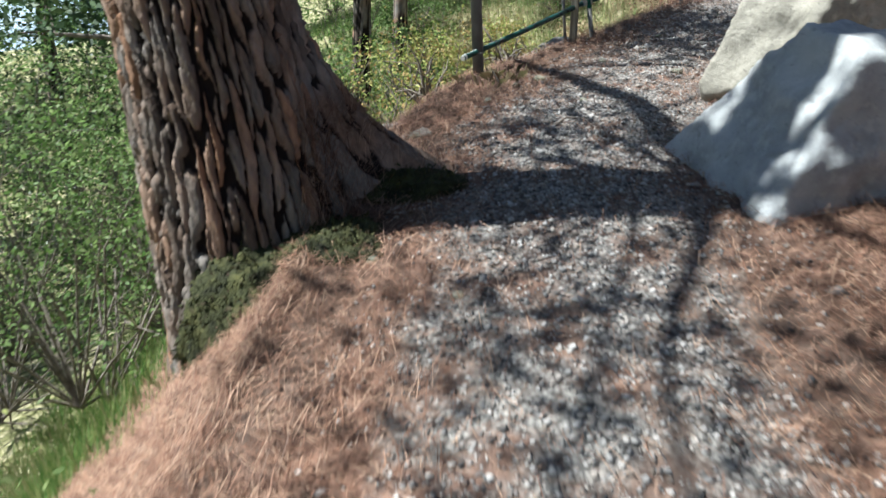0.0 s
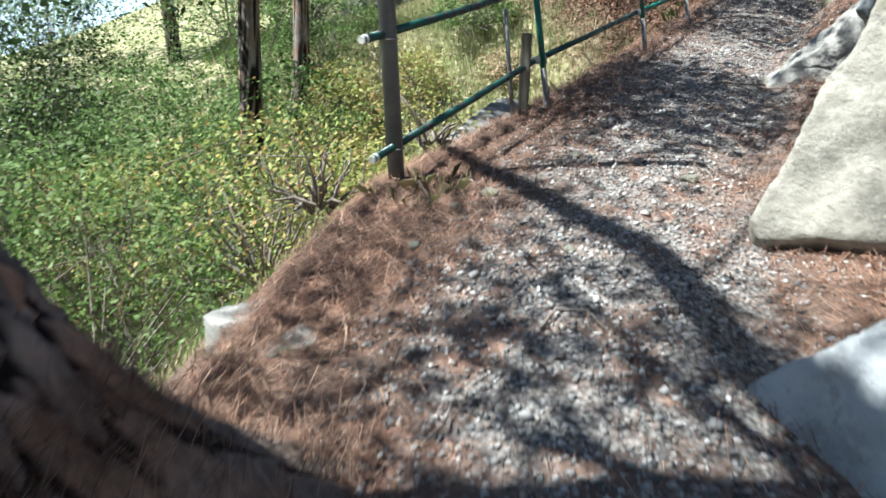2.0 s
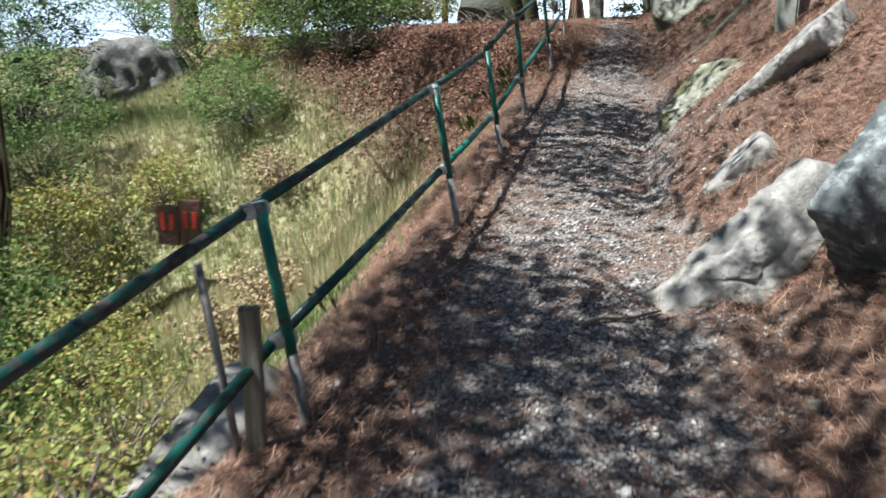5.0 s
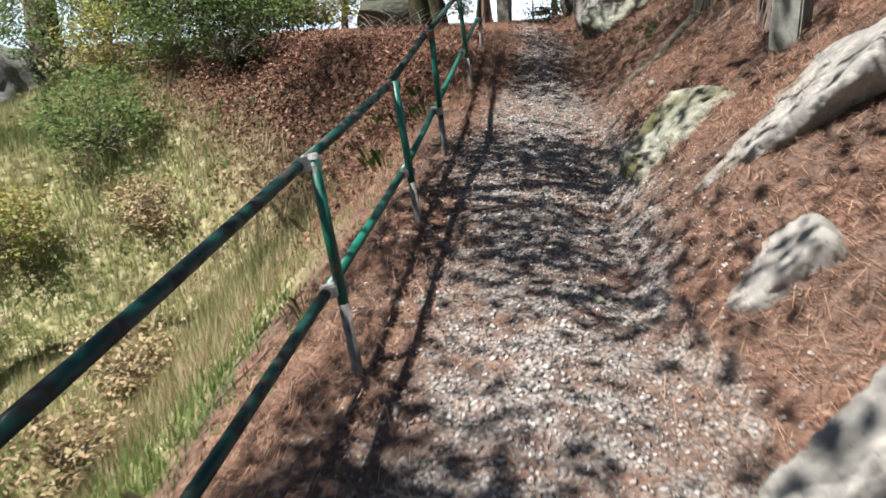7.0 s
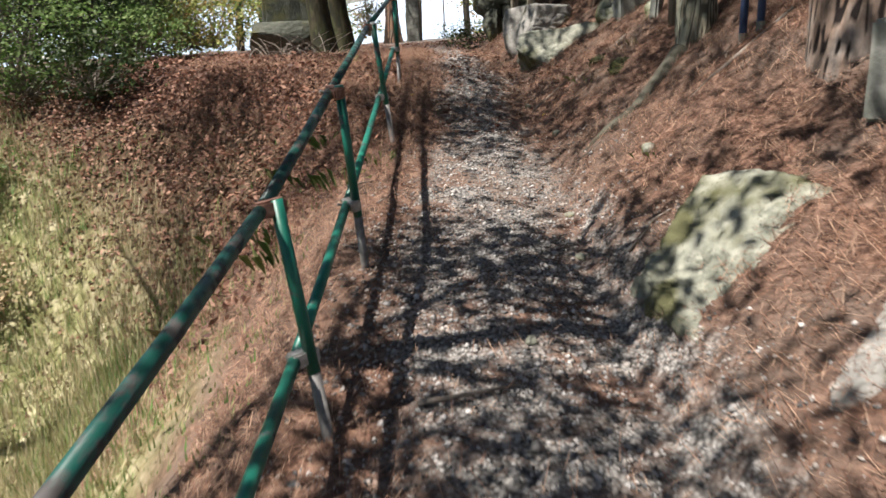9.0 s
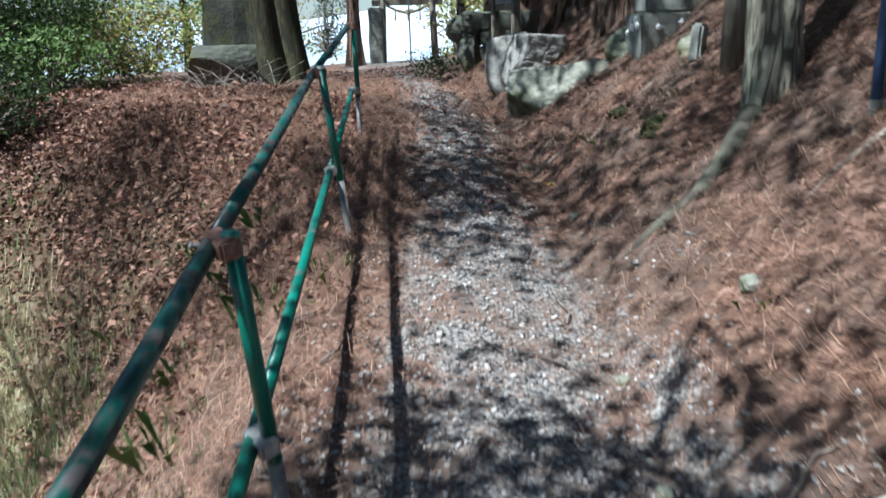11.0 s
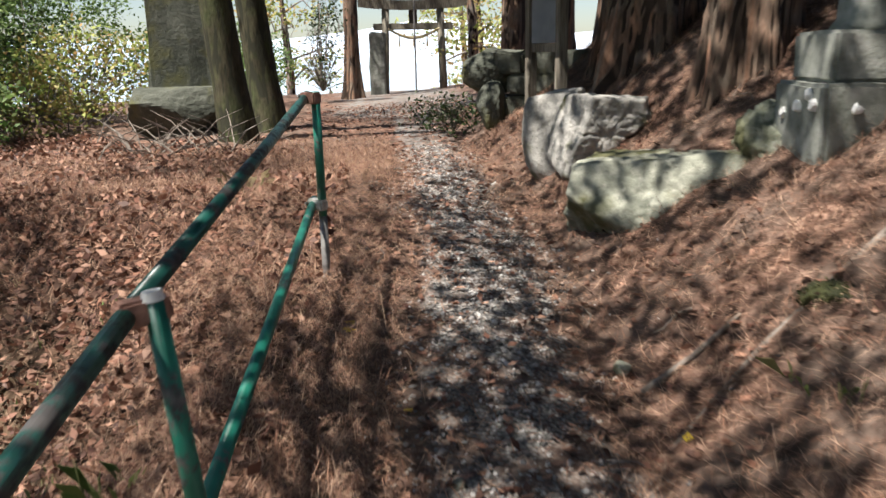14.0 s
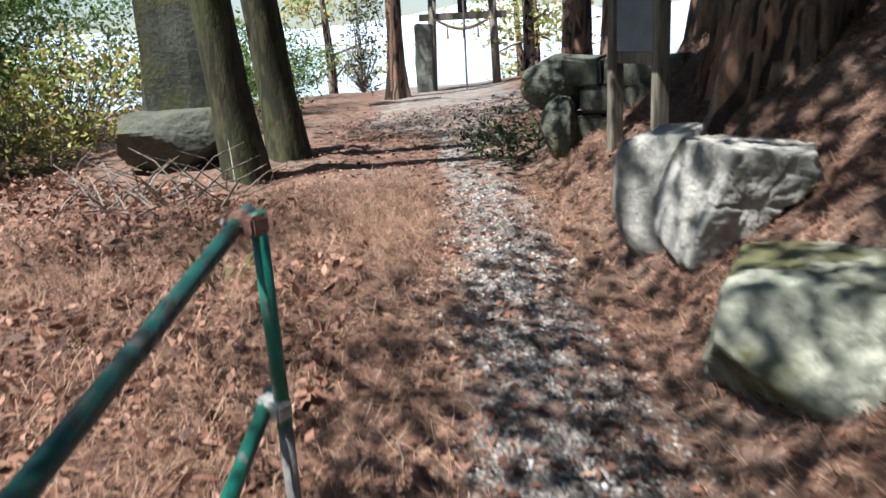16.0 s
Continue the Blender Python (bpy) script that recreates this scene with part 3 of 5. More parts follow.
def tuft(at, n, length, seed, mat, label, name="grass_tuft", spread_r=0.1):
    r = np.random.RandomState(seed)
    a = r.uniform(0, 6.28, n)
    rad = spread_r * np.sqrt(r.rand(n))
    b = np.stack([at[0] + rad * np.cos(a), at[1] + rad * np.sin(a), np.full(n, at[2] - 0.02)], -1)
    L = length * r.uniform(0.5, 1.2, n)
    out = np.stack([np.cos(a + r.normal(size=n) * 0.5), np.sin(a + r.normal(size=n) * 0.5)], -1)
    lean = r.uniform(0.15, 0.75, n)
    mid = b + np.stack([out[:, 0] * L * 0.4 * lean, out[:, 1] * L * 0.4 * lean, L * 0.6], -1)
    tip = b + np.stack([out[:, 0] * L * lean, out[:, 1] * L * lean, L * (1 - lean * 0.55)], -1)
    side = np.stack([-out[:, 1], out[:, 0], np.zeros(n)], -1) * 0.002
    v = np.stack([b - side, b + side, mid + side * 0.8, tip, mid - side * 0.8], 1).reshape(-1, 3)
    f = np.arange(5 * n).reshape(n, 5)
    ob = fast_mesh(name, v, f, M[mat])
    return tagged(ob, label, "grass", "grass tufts on the banks", "stuff")


# ---- rocks along the path ----
def boulder(at, size, faces, seed, mat, label, grain=0.02, detail=6, chips=3, name="rock", turn=0):
    """A broken boulder: an ellipsoid of that size split along faces (normal x, y, z, metres from the centre), chipped and pitted."""
    r = random.Random(seed)
    flat = []
    for f in faces:
        n = Vector(f[:3])
        flat.append((n.normalized(), f[3]))
    for _ in range(chips):
        n = Vector((r.gauss(0, 1), r.gauss(0, 1), r.gauss(0, 0.7))).normalized()
        flat.append((n, r.uniform(0.82, 0.95) * Vector((n.x * size[0], n.y * size[1], n.z * size[2])).length))
    bm = bmesh.new()
    bmesh.ops.create_icosphere(bm, subdivisions=detail, radius=1.0)
    off = Vector((seed * 3.7, seed * 1.3, 0))
    for v in bm.verts:
        d = v.co.normalized()
        q = Vector((d.x * size[0], d.y * size[1], d.z * size[2]))
        warp = q * 2.2 + off
        k = 1.0
        for i, (n, h) in enumerate(flat):
            c = q.dot(n)
            if c > 1e-4:
                k = min(k, h * (1 + 0.1 * noise.noise(warp * 1.3 + Vector((i * 9.1, 0, 0)))) / c)
        p = q * k
        w = p + off
        ridge = abs(noise.noise(w * Vector((5, 5, 9)).length * 0.5))
        lift = grain * (0.7 * noise.noise(w * 3.5) + 0.5 * noise.noise(w * 9) + 0.3 * noise.noise(w * 22) + 0.25 * noise.noise(w * 50) - 0.5 * max(0, 0.12 - ridge) / 0.12)
        v.co = p + d * lift
    ob = part(name, bm, M[mat], smooth=True)
    ob.matrix_world = pose(*at, 0, 0, turn)
    return tagged(ob, label, "rock")


boulder((2.1, 3.75, 0.55), (1.1, 1.0, 0.9), ((-0.85, -0.2, 0.5, 0.48), (0.25, -0.95, 0.1, 0.43), (-0.09, 0.78, 0.61, 0.52), (0.1, -0.1, 1, 0.62), (0.3, -0.7, -0.65, 0.5)), 3, "rock_blue",
        "big blue-grey granite boulder with one flat split face beside the path", 0.016)
boulder((2.75, 5.55, 1.0), (0.95, 0.85, 1.15), ((-0.68, -0.62, 0.38, 0.52), (-0.6, 0.75, 0.25, 0.42), (0.2, -0.97, 0.1, 0.43), (-0.3, -0.5, -0.8, 0.66)), 8, "rock_tan",
        "tall pale tan granite boulder standing beside the path", 0.016)
boulder((-0.31, 5.05, 0.42), (0.5, 0.6, 0.4), ((-0.12, -0.05, 1, 0.1), (-0.85, -0.5, 0.1, 0.17), (0.9, 0.4, 0.0, 0.12), (0.3, -0.95, 0.05, 0.27), (-0.3, 0.95, 0.1, 0.28)), 6, "rock_pale", "flat pale stone at the brink of the slope", 0.006, 5, 0)
boulder((4.03, 8.7, 0.9), (0.95, 0.75, 0.6), ((-0.45, -0.82, 0.35, 0.2), (-0.66, -0.02, 0.75, 0.27), (0.7, -0.7, 0.1, 0.44), (-0.1, 0.95, 0.3, 0.2)), 14, "rock_pale", "low pointed pale rock at the foot of the bank", 0.03)
boulder((4.5, 8.06, 1.33), (0.9, 0.7, 0.66), ((-0.75, 0.1, 0.65, 0.57), (-0.7, -0.1, -0.7, 0.46), (-0.2, -0.95, 0.1, 0.22), (0, 0.1, 1, 0.5), (-0.25, 0.95, 0.1, 0.26)), 21, "rock_lichen", "dark boulder speckled with grey lichen leaning on the bank", 0.02)
boulder((4.76, 9.8, 1.19), (0.29, 0.36, 0.3), ((-0.62, 0.41, 0.67, 0.07), (-0.5, -0.8, 0, 0.24), (0.6, 0.5, 0.4, 0.2)), 19, "rock_pale", "flat grey stone half buried in pine needles", 0.02, 5)
boulder((6.02, 11.72, 1.24), (0.9, 0.98, 0.54), ((-0.62, 0.1, 0.78, 0.25), (-0.76, 0.35, 0.1, 0.4), (0.25, -0.85, 0.45, 0.62), (0.83, -0.5, 0.2, 0.56), (-0.7, -0.6, 0.2, 0.66), (-0.2, 0.9, 0.3, 0.52)), 25, "rock_moss", "layered outcrop with moss and needles in its hollows", 0.05)
boulder((5.78, 10.42, 1.7), (0.8, 0.95, 0.85), ((-0.5, 0.47, 0.685, 0.2), (-0.25, -0.75, -0.6, 0.22), (-0.85, -0.3, 0.1, 0.44), (0.8, -0.2, 0.4, 0.5), (0.2, -0.9, 0.5, 0.5)), 31, "rock_pale", "long pale slab of rock overhanging a dark hollow in the bank", 0.03, 6, 1)
boulder((10.04, 17.5, 1.98), (0.62, 0.95, 0.5), ((-0.75, -0.32, 0.45, 0.4), (-0.05, 0.1, 1, 0.36), (-0.8, 0.1, -0.5, 0.42), (0.1, -0.9, 0.3, 0.7), (-0.5, 0.8, 0.2, 0.62)), 37, "rock_moss", "broad mossy boulder dappled with light beside the path", 0.03)
boulder((10.72, 18.66, 2.36), (0.6, 0.55, 0.45), ((-0.55, -0.75, -0.1, 0.22), (0.35, -0.55, -0.75, 0.16), (-0.85, 0.3, 0.2, 0.28), (0.05, 0.0, 1, 0.28), (0.6, -0.75, 0.1, 0.34)), 49, "rock_pale", "pale rock with folded faces beside the path", 0.03, 6, 1)
boulder((10.82, 19.3, 2.3), (0.34, 0.34, 0.55), ((-0.8, -0.55, 0.15, 0.2), (0.5, -0.85, 0.1, 0.22), (-0.15, 0.1, 1, 0.36)), 45, "rock_pale", "upright grey stone beside a folded pale rock", 0.015, 5, 1)
boulder((10.45, 16.84, 2.42), (0.42, 0.36, 0.32), ((-0.6, -0.5, 0.6, 0.26), (0.1, 0.0, 1, 0.24)), 43, "rock_mossy", "rugged mossy rock below the stone lantern", 0.07, 5)
boulder((9.86, 15.5, 2.4), (0.45, 0.42, 0.3), ((-0.5, -0.3, 0.8, 0.22),), 44, "rock_mossy", "moss-covered stone on the needle-covered bank", 0.05, 5)
boulder((1.02, 8.78, 0.22), (0.36, 0.9, 0.55), ((-0.8, -0.1, 0.5, 0.26), (0.2, -0.1, 1, 0.42), (-0.3, -0.9, 0.3, 0.7)), 47, "rock_pale", "smooth grey boulder below the handrail", 0.02, 5, 1, turn=-33)
boulder((0.5, 28.6, 0.3), (1.9, 1.5, 1.95), ((0, -1, 0.15, 0.8), (-0.85, -0.4, 0.1, 1.2), (0.1, -0.2, 1, 1.6)), 53, "rock_dark", "grey cliff of rock across the gully", 0.12, 5, 4)
boulder((0.6, 23.6, -1.5), (1.25, 0.9, 1.0), ((-0.3, -0.9, 0.2, 0.5), (-0.7, -0.1, 0.6, 0.75)), 59, "rock_dark", "dark boulder in the gully", 0.09, 5)
boulder((2.2, 25.8, -1.0), (1.5, 1.0, 1.2), ((0, -1, 0.3, 0.6), (0.1, 0, 1, 0.9)), 63, "rock_dark", "mossy ledge of rock across the gully", 0.1, 5)

# ---- handrail ----
POSTS = [((1.47, 8.32, 0.70), (1.385, 8.4, 1.655)), ((2.9, 10.34, 0.88), (2.82, 10.46, 1.85)), ((3.97, 12.0, 0.95), (3.89, 12.1, 1.965)),
         ((4.88, 13.42, 1.1), (4.74, 13.3, 2.23)), ((6.42, 15.76, 1.42), (6.345, 15.87, 2.52)), ((7.9, 18.16, 1.74), (7.87, 18.12, 2.82))]
rail = empty("handrail", (4.86, 13.45, 1.1), "green-painted steel pipe handrail, chipped and rusty, along the path", "handrail")
FIRST_UP, FIRST_LO = Vector((0.10, 6.6, 1.465)), Vector((0.11, 6.58, 0.805))


def on_post(k, f):
    a, b = Vector(POSTS[k][0]), Vector(POSTS[k][1])
    return a.lerp(b, f)


out_side = Vector((-0.83, 0.55, 0)) * 0.055
uppers = [FIRST_UP] + [on_post(k, 0.97) + out_side for k in range(6)]
lowers = [FIRST_LO] + [on_post(k, 0.42) + out_side for k in range(6)]
uppers[-1] = uppers[-1] + Vector((0.06, 0.1, 0.01))
lowers[-1] = lowers[-1] + Vector((0.05, 0.08, 0.01))
for name, pts in (("upper_rail", uppers), ("lower_rail", lowers)):
    for a, b in zip(pts, pts[1:]):
        under(part(name, tube([a, a.lerp(b, 0.5) + Vector((0, 0, -0.006)), b], 0.0243, 16), M["dark_rail" if name == "upper_rail" or a.y < 10 else "green_paint"], smooth=True), rail)
for k, (a, b) in enumerate(POSTS):
    a, b = Vector(a), Vector(b)
    foot = a - (b - a) * 0.25
    under(part("post", tube([a.lerp(b, 0.36), b], 0.0243, 16), M["green_paint"], smooth=True), rail)
    under(part("post_foot", tube([foot, a.lerp(b, 0.365)], 0.0235, 16), M["bare_steel"], label="bare grey steel foot", smooth=True), rail)
    up = (b - a).normalized()
    for f in (0.97, 0.42):
        c = on_post(k, f)
        m = Matrix.Translation(c + out_side * 0.5) @ up.to_track_quat("Z", "Y").to_matrix().to_4x4()
        m = m @ Matrix.Rotation(math.atan2(out_side.y, out_side.x), 4, "Z")
        cl = under(part("clamp", box(0.115, 0.062, 0.06, m, 0.008), M["rust_clamp" if k in (2, 3, 4, 5) and f > 0.9 else "clamp"], label="steel pipe clamp"), rail)
        bolt_c = m @ Vector((0.02, 0.03, 0.0))
        bo = part("bolt", tube([bolt_c, bolt_c + (m.to_3x3() @ Vector((0, 0.045, 0.02)))], 0.008, 6), M["bare_steel"])
        bo.parent = cl
    if k in (1, 4):
        under(part("cap", tube([b - up * 0.01, b + up * 0.012], [0.027, 0.022], 14), M["white_cap"], label="white pipe cap"), rail)
for p, q in ((uppers[0], uppers[1]), (lowers[0], lowers[1])):
    d = (q - p).normalized()
    under(part("cap", tube([p - d * 0.012, p + d * 0.03], [0.022, 0.0265], 14), M["white_cap"], label="white pipe cap"), rail)

pole = empty("pole", (0.16, 6.72, 0.55), "thick grey pole at the end of the handrail", "pole")
under(part("shaft", tube([(0.235, 6.77, 0.2), (0.245, 6.80, 2.0), (0.255, 6.83, 4.2)], 0.05, 20), M["grey_pole"], smooth=True), pole)
for z in (1.45, 0.82):
    under(part("wire_tie", tube([(0.24 + 0.06 * math.cos(a), 6.78 + 0.06 * math.sin(a), z) for a in [k * 0.45 for k in range(15)]], 0.004, 5), M["bare_steel"]), pole)

# ---- number sign and stakes behind the rail ----
sign = empty("sign", (1.2, 8.25, 0.7), "small brown wooden sign with red numbers on a thin stake", "sign")
under(part("stake", tube([(1.2, 8.3, 0.45), (1.13, 8.24, 1.5)], 0.016, 8), M["bare_steel"], smooth=True), sign)
sm = pose(1.09, 8.2, 1.66, 4, 6, -24) @ Matrix.Scale(0.72, 4)
for u, w in ((-0.056, 0.108), (0.056, 0.108)):
    half = under(part("board", box(w, 0.018, 0.22 + u * 0.3, sm @ pose(u, 0, u * 0.15), 0.004), M["brown_board"]), sign)
    for v in (-0.022, 0.022):
        st = part("painted_stroke", box(0.022, 0.003, 0.085, sm @ pose(u + v, -0.0105, 0.02 + u * 0.15, 0, v * 200, 0), 0.001), M["red_paint"], label="faded red painted stroke")
        st.parent = half
stake = part("wooden_stake", box(0.075, 0.05, 0.95, pose(1.26, 8.22, 0.85, 2, 4, -20), 0.006), M["old_wood"])
tagged(stake, "weathered square wooden stake beside the sign", "stake")


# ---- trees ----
# crown clumps are out of view, placed where their shade reaches the path
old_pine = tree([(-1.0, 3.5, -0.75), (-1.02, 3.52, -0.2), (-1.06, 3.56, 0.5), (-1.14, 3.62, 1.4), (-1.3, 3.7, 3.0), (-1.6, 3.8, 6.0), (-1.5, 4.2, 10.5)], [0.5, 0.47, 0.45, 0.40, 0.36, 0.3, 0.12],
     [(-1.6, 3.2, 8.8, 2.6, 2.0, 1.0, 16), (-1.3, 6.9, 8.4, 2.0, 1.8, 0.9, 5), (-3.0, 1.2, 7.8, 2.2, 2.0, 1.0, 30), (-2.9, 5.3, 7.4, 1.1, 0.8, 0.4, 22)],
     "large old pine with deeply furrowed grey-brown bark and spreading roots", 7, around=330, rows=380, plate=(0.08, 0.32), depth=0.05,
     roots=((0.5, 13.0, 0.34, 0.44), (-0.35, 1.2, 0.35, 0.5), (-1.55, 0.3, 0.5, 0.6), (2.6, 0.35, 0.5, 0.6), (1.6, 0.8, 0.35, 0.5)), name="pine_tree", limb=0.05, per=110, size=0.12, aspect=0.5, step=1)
# unseen limb added to cast the diagonal shadow band across the path
under(part("limb", tube([(-1.6, 3.9, 6.6), (-1.9, 4.7, 7.0), (-2.1, 5.6, 7.4), (-2.7, 6.9, 7.6), (-3.2, 7.8, 8.0)], [0.13, 0.11, 0.1, 0.085, 0.05], 10), M["bark_pine"], smooth=True), old_pine)
PINE = "crooked pine set in the gully, its spreading needle boughs throwing added shade"
# high crowns are unseen shade casters, leant out until shadows land on the path
for k, (x, y, lx, ly, hgt, cr, n) in enumerate([(-2.6, 14.2, 4.8, -1.9, 11.5, 1.9, 44), (-2.4, 19.8, 5.2, -3.5, 13.5, 2.5, 38), (-4.2, 9.8, 2.3, -0.9, 12, 1.7, 38), (-9.5, 17.5, 0.5, 0, 10, 2.8, 40), (2.07, 31.0, 0.2, 0.0, 12, 3.0, 50), (-10.5, 12, 0.5, 0, 9, 2.6, 40), (-6.0, 26.5, 0.3, 0, 11, 2.8, 50)]):
    z = h1(x, y) - 0.2
    tree([(x, y, z), (x + 0.15 * lx, y - 0.1, z + hgt * 0.25), (x + 0.2 * lx, y + 0.15, z + hgt * 0.5), (x + lx, y + ly, z + hgt)], [0.21, 0.18, 0.14, 0.05] if k != 4 else [0.42, 0.36, 0.3, 0.1],
         [(x + lx + 0.2, y + ly, z + hgt * 0.86, cr, cr, hgt * 0.1, n), (x + 0.2 * lx - 0.6, y, z + hgt * 0.45, cr * 0.75, cr * 0.75, hgt * 0.1, 16 if k != 1 else 0), (x + 4.8, y - 0.2, z + 10.6, 2.0, 2.2, 0.7, 20 if k == 1 else 0), (x + 4.5, y - 0.5, z + hgt * 0.88, 1.7, 1.3, 0.6, 12 if k == 2 else 0)],
         PINE if k != 4 else "tall pine with grey bark above the cliff", 100 + k, name="pine_tree", per=105, size=0.135, limb=0.045, aspect=0.5)
# trunks carry made-up crowns metres towards the sun, out of view, for dappled shade
for k, (x, y, lean, rad, hgt) in enumerate([(9.72, 24.1, -0.5, 0.215, 9), (10.5, 24.9, -0.6, 0.215, 9.5)]):
    z = h1(x, y) - 0.15
    tree([(x, y, z), (x - 0.08, y + 0.03, z + 0.9), (x - 0.2, y + 0.05, z + 2.2), (x + lean, y - 0.6, z + 5), (x + lean * 1.5, y - 1.2, z + hgt)], [rad * 1.3, rad, rad * 0.92, rad * 0.7, 0.05],
         [(x - 2.8 + k * 1.6, y - 3.4, z + 6.8, 2.2, 2.2, 1.2, 15), (x - 4.9, y - 3.4, z + 6.4, 2.2, 2.2, 0.9, 13), (x - 5.2, y - 6.3 - 1.6 * k, z + 6.6, 2.4, 2.1, 0.8, 22 - 4 * k), (x + 0.5, y + 2.2, z + 7.0, 2.8, 2.6, 1.2, 50)], "slender leaning tree with smooth mossy bark", 130 + k, "bark_moss", "leaf_green", 60, 0.12, 0.028, 0.5, 0.65, step=5,
         around=40, rows=60, plate=(0.2, 0.6), depth=0.006, roots=((1.0, 0.12, 0.6, 0.2), (4.0, 0.12, 0.6, 0.2)))
CEDAR = "huge cedar with stringy reddish-brown bark, of a grove enlarged to block skylight"
# last four are unseen, added to cut skylight; crowns sit sunward for shade
for k, (x, y, rad, z1) in enumerate([(11.1, 17.65, 0.27, 9.5), (12.35, 19.65, 0.42, 9.5), (12.6, 17.3, 0.36, 8.5), (17.2, 34.6, 0.2, 11), (14.5, 21.8, 0.4, 6.0), (15.5, 18.5, 0.4, 6.0), (16.5, 25.5, 0.4, 6.0), (14, 14.5, 0.35, 6.0), (11.5, 11.5, 0.35, 7.0), (18.5, 29.0, 0.3, 6.0), (11.0, 6.5, 0.3, 8.0), (9.5, 2.0, 0.35, 8.0), (6.0, -4.0, 0.3, 8.0), (1.5, -6.5, 0.35, 8.0)]):
    z = h1(x, y) - (0.9 if k != 3 else 0.2)
    tree([(x, y, z), (x, y, z + 1.0), (x + 0.05, y, z + 4), (x + 0.1, y, z + 13)], [rad * 1.15, rad, rad * 0.9, 0.12],
         [(x - 1.8, y, z + max(8.5, z1), *((3.2, 3.2, 2.4) if k < 4 else (4.0, 4.0, 3.2)), 30 if k == 3 else 120 if k < 3 else 190)], CEDAR if k != 3 else "straight reddish cedar trunk beside the shrine gate", 150 + k, "bark_cedar", "leaf_dark", 30, 0.26, 0.04, around=96 if k < 3 else 30, rows=120 if k < 3 else 40, plate=(0.05, 0.9), depth=0.03,
         roots=tuple((a, rad * 1.3, 0.3, 0.75) for a in (0.4, 1.9, 3.1, 4.2, 5.4)), name="cedar_tree", aspect=0.5)
# offset crowns overhead are added out of view to shade the needle bank
for k, (x, y, rad, lb) in enumerate([(8.65, 14.25, 0.15, "pale trunk with flaking lichened bark on the needle-covered bank"), (7.45, 12.1, 0.24, "dark rough trunk on the needle-covered bank")]):
    z = h1(x, y)
    tree([(x, y, z - 0.6), (x + 0.01, y + 0.05, z + 1.0), (x - 0.05, y + 0.15, z + 3), (x - 0.15, y + 0.25, z + 9)], [rad * 1.2, rad, rad * 0.9, 0.05], [(x - 3.3 + 1.7 * k, y - 0.3 + 1.3 * k, z + 7.4, 2.3, 2.2, 0.9, 34 - 8 * k), (x - 2.6, y + 2.6, z + 7.2, 2.0, 1.8, 0.8, 24 if k == 0 else 0)],
         lb, 171 + k, "bark_pale" if k == 0 else "bark_pine", "leaf_pine", 90, 0.125, around=70, rows=80, plate=(0.08, 0.2), depth=0.014, roots=((3.3, 0.3, 0.35, 0.25), (4.4, 0.3, 0.3, 0.25), (5.4, 0.25, 0.3, 0.25)), name="tree", aspect=0.5)
tree([(21.9, 35.0, 1.4), (21.9, 35.0, 3.5), (21.7, 35.1, 6)], [0.2, 0.16, 0.06], [(21.7, 34.8, 5.6, 1.9, 1.9, 0.8, 26), (22.8, 35.8, 3.2, 1.2, 1.2, 0.9, 18)], "pine with light green boughs behind the shrine gate", 175, "bark_pine", "leaf_yellow", 24, 0.22, name="pine_tree")
for k, (x, y, z) in enumerate([(24.5, 38.0, 0.8), (26.5, 41.5, -0.5), (18.2, 41.0, 0.0)]):
    tree([(x, y, z), (x, y, z + 2.5), (x - 0.2, y + 0.1, z + 6)], [0.18, 0.15, 0.05], [(x - 0.4, y, z + 4.6, 2.0, 2.0, 0.9, 26), (x + 0.7, y + 0.5, z + 2.6, 1.6, 1.5, 0.8, 20)], "pine with light green boughs by the lake shore", 190 + k, "bark_pine", "leaf_yellow", 24, 0.22, name="pine_tree")
for k, (x, y, hgt) in enumerate([(6.2, 31.5, 7.5), (8.0, 33.5, 8), (3.8, 34.5, 9), (11.8, 33.0, 9), (12.8, 38, 10), (7.5, 38, 9)]):
    z = h1(x, y) - 0.2
    tree([(x, y, z), (x + 0.1, y, z + 1.5), (x - 0.1, y, z + hgt * 0.6), (x + 0.2, y, z + hgt)], [0.15, 0.12, 0.08, 0.03], [(x, y, z + hgt * 0.5, 1.7, 1.7, hgt * 0.3, 40)], "thin tree with a lacy crown above the lake", 180 + k, "bark_moss", "leaf_green", 26, 0.15, 0.035, 0.4, 0.6)
# added trees that screen the low sky and darken the fill, below the sun
for k, (x, y, hgt) in enumerate([(-9.5, -2.0, 12), (-11.5, 4.5, 13), (-13.0, 10.5, 14), (-12.5, 16.5, 14), (-14.5, 22.0, 13), (-7.0, -7.0, 11)]):
    z = h1(x, y) - 0.2
    tree([(x, y, z), (x + 0.2, y, z + hgt * 0.4), (x - 0.1, y + 0.2, z + hgt * 0.7), (x + 0.2, y, z + hgt)], [0.28, 0.24, 0.16, 0.04], [(x, y, z + hgt * 0.62, 3.0, 3.0, hgt * 0.3, 210)], "tall dense evergreen tree added beyond the gully to block low skylight", 260 + k, "bark_pine", "leaf_green", 34, 0.2, 0.05, 0.5, 0.6)
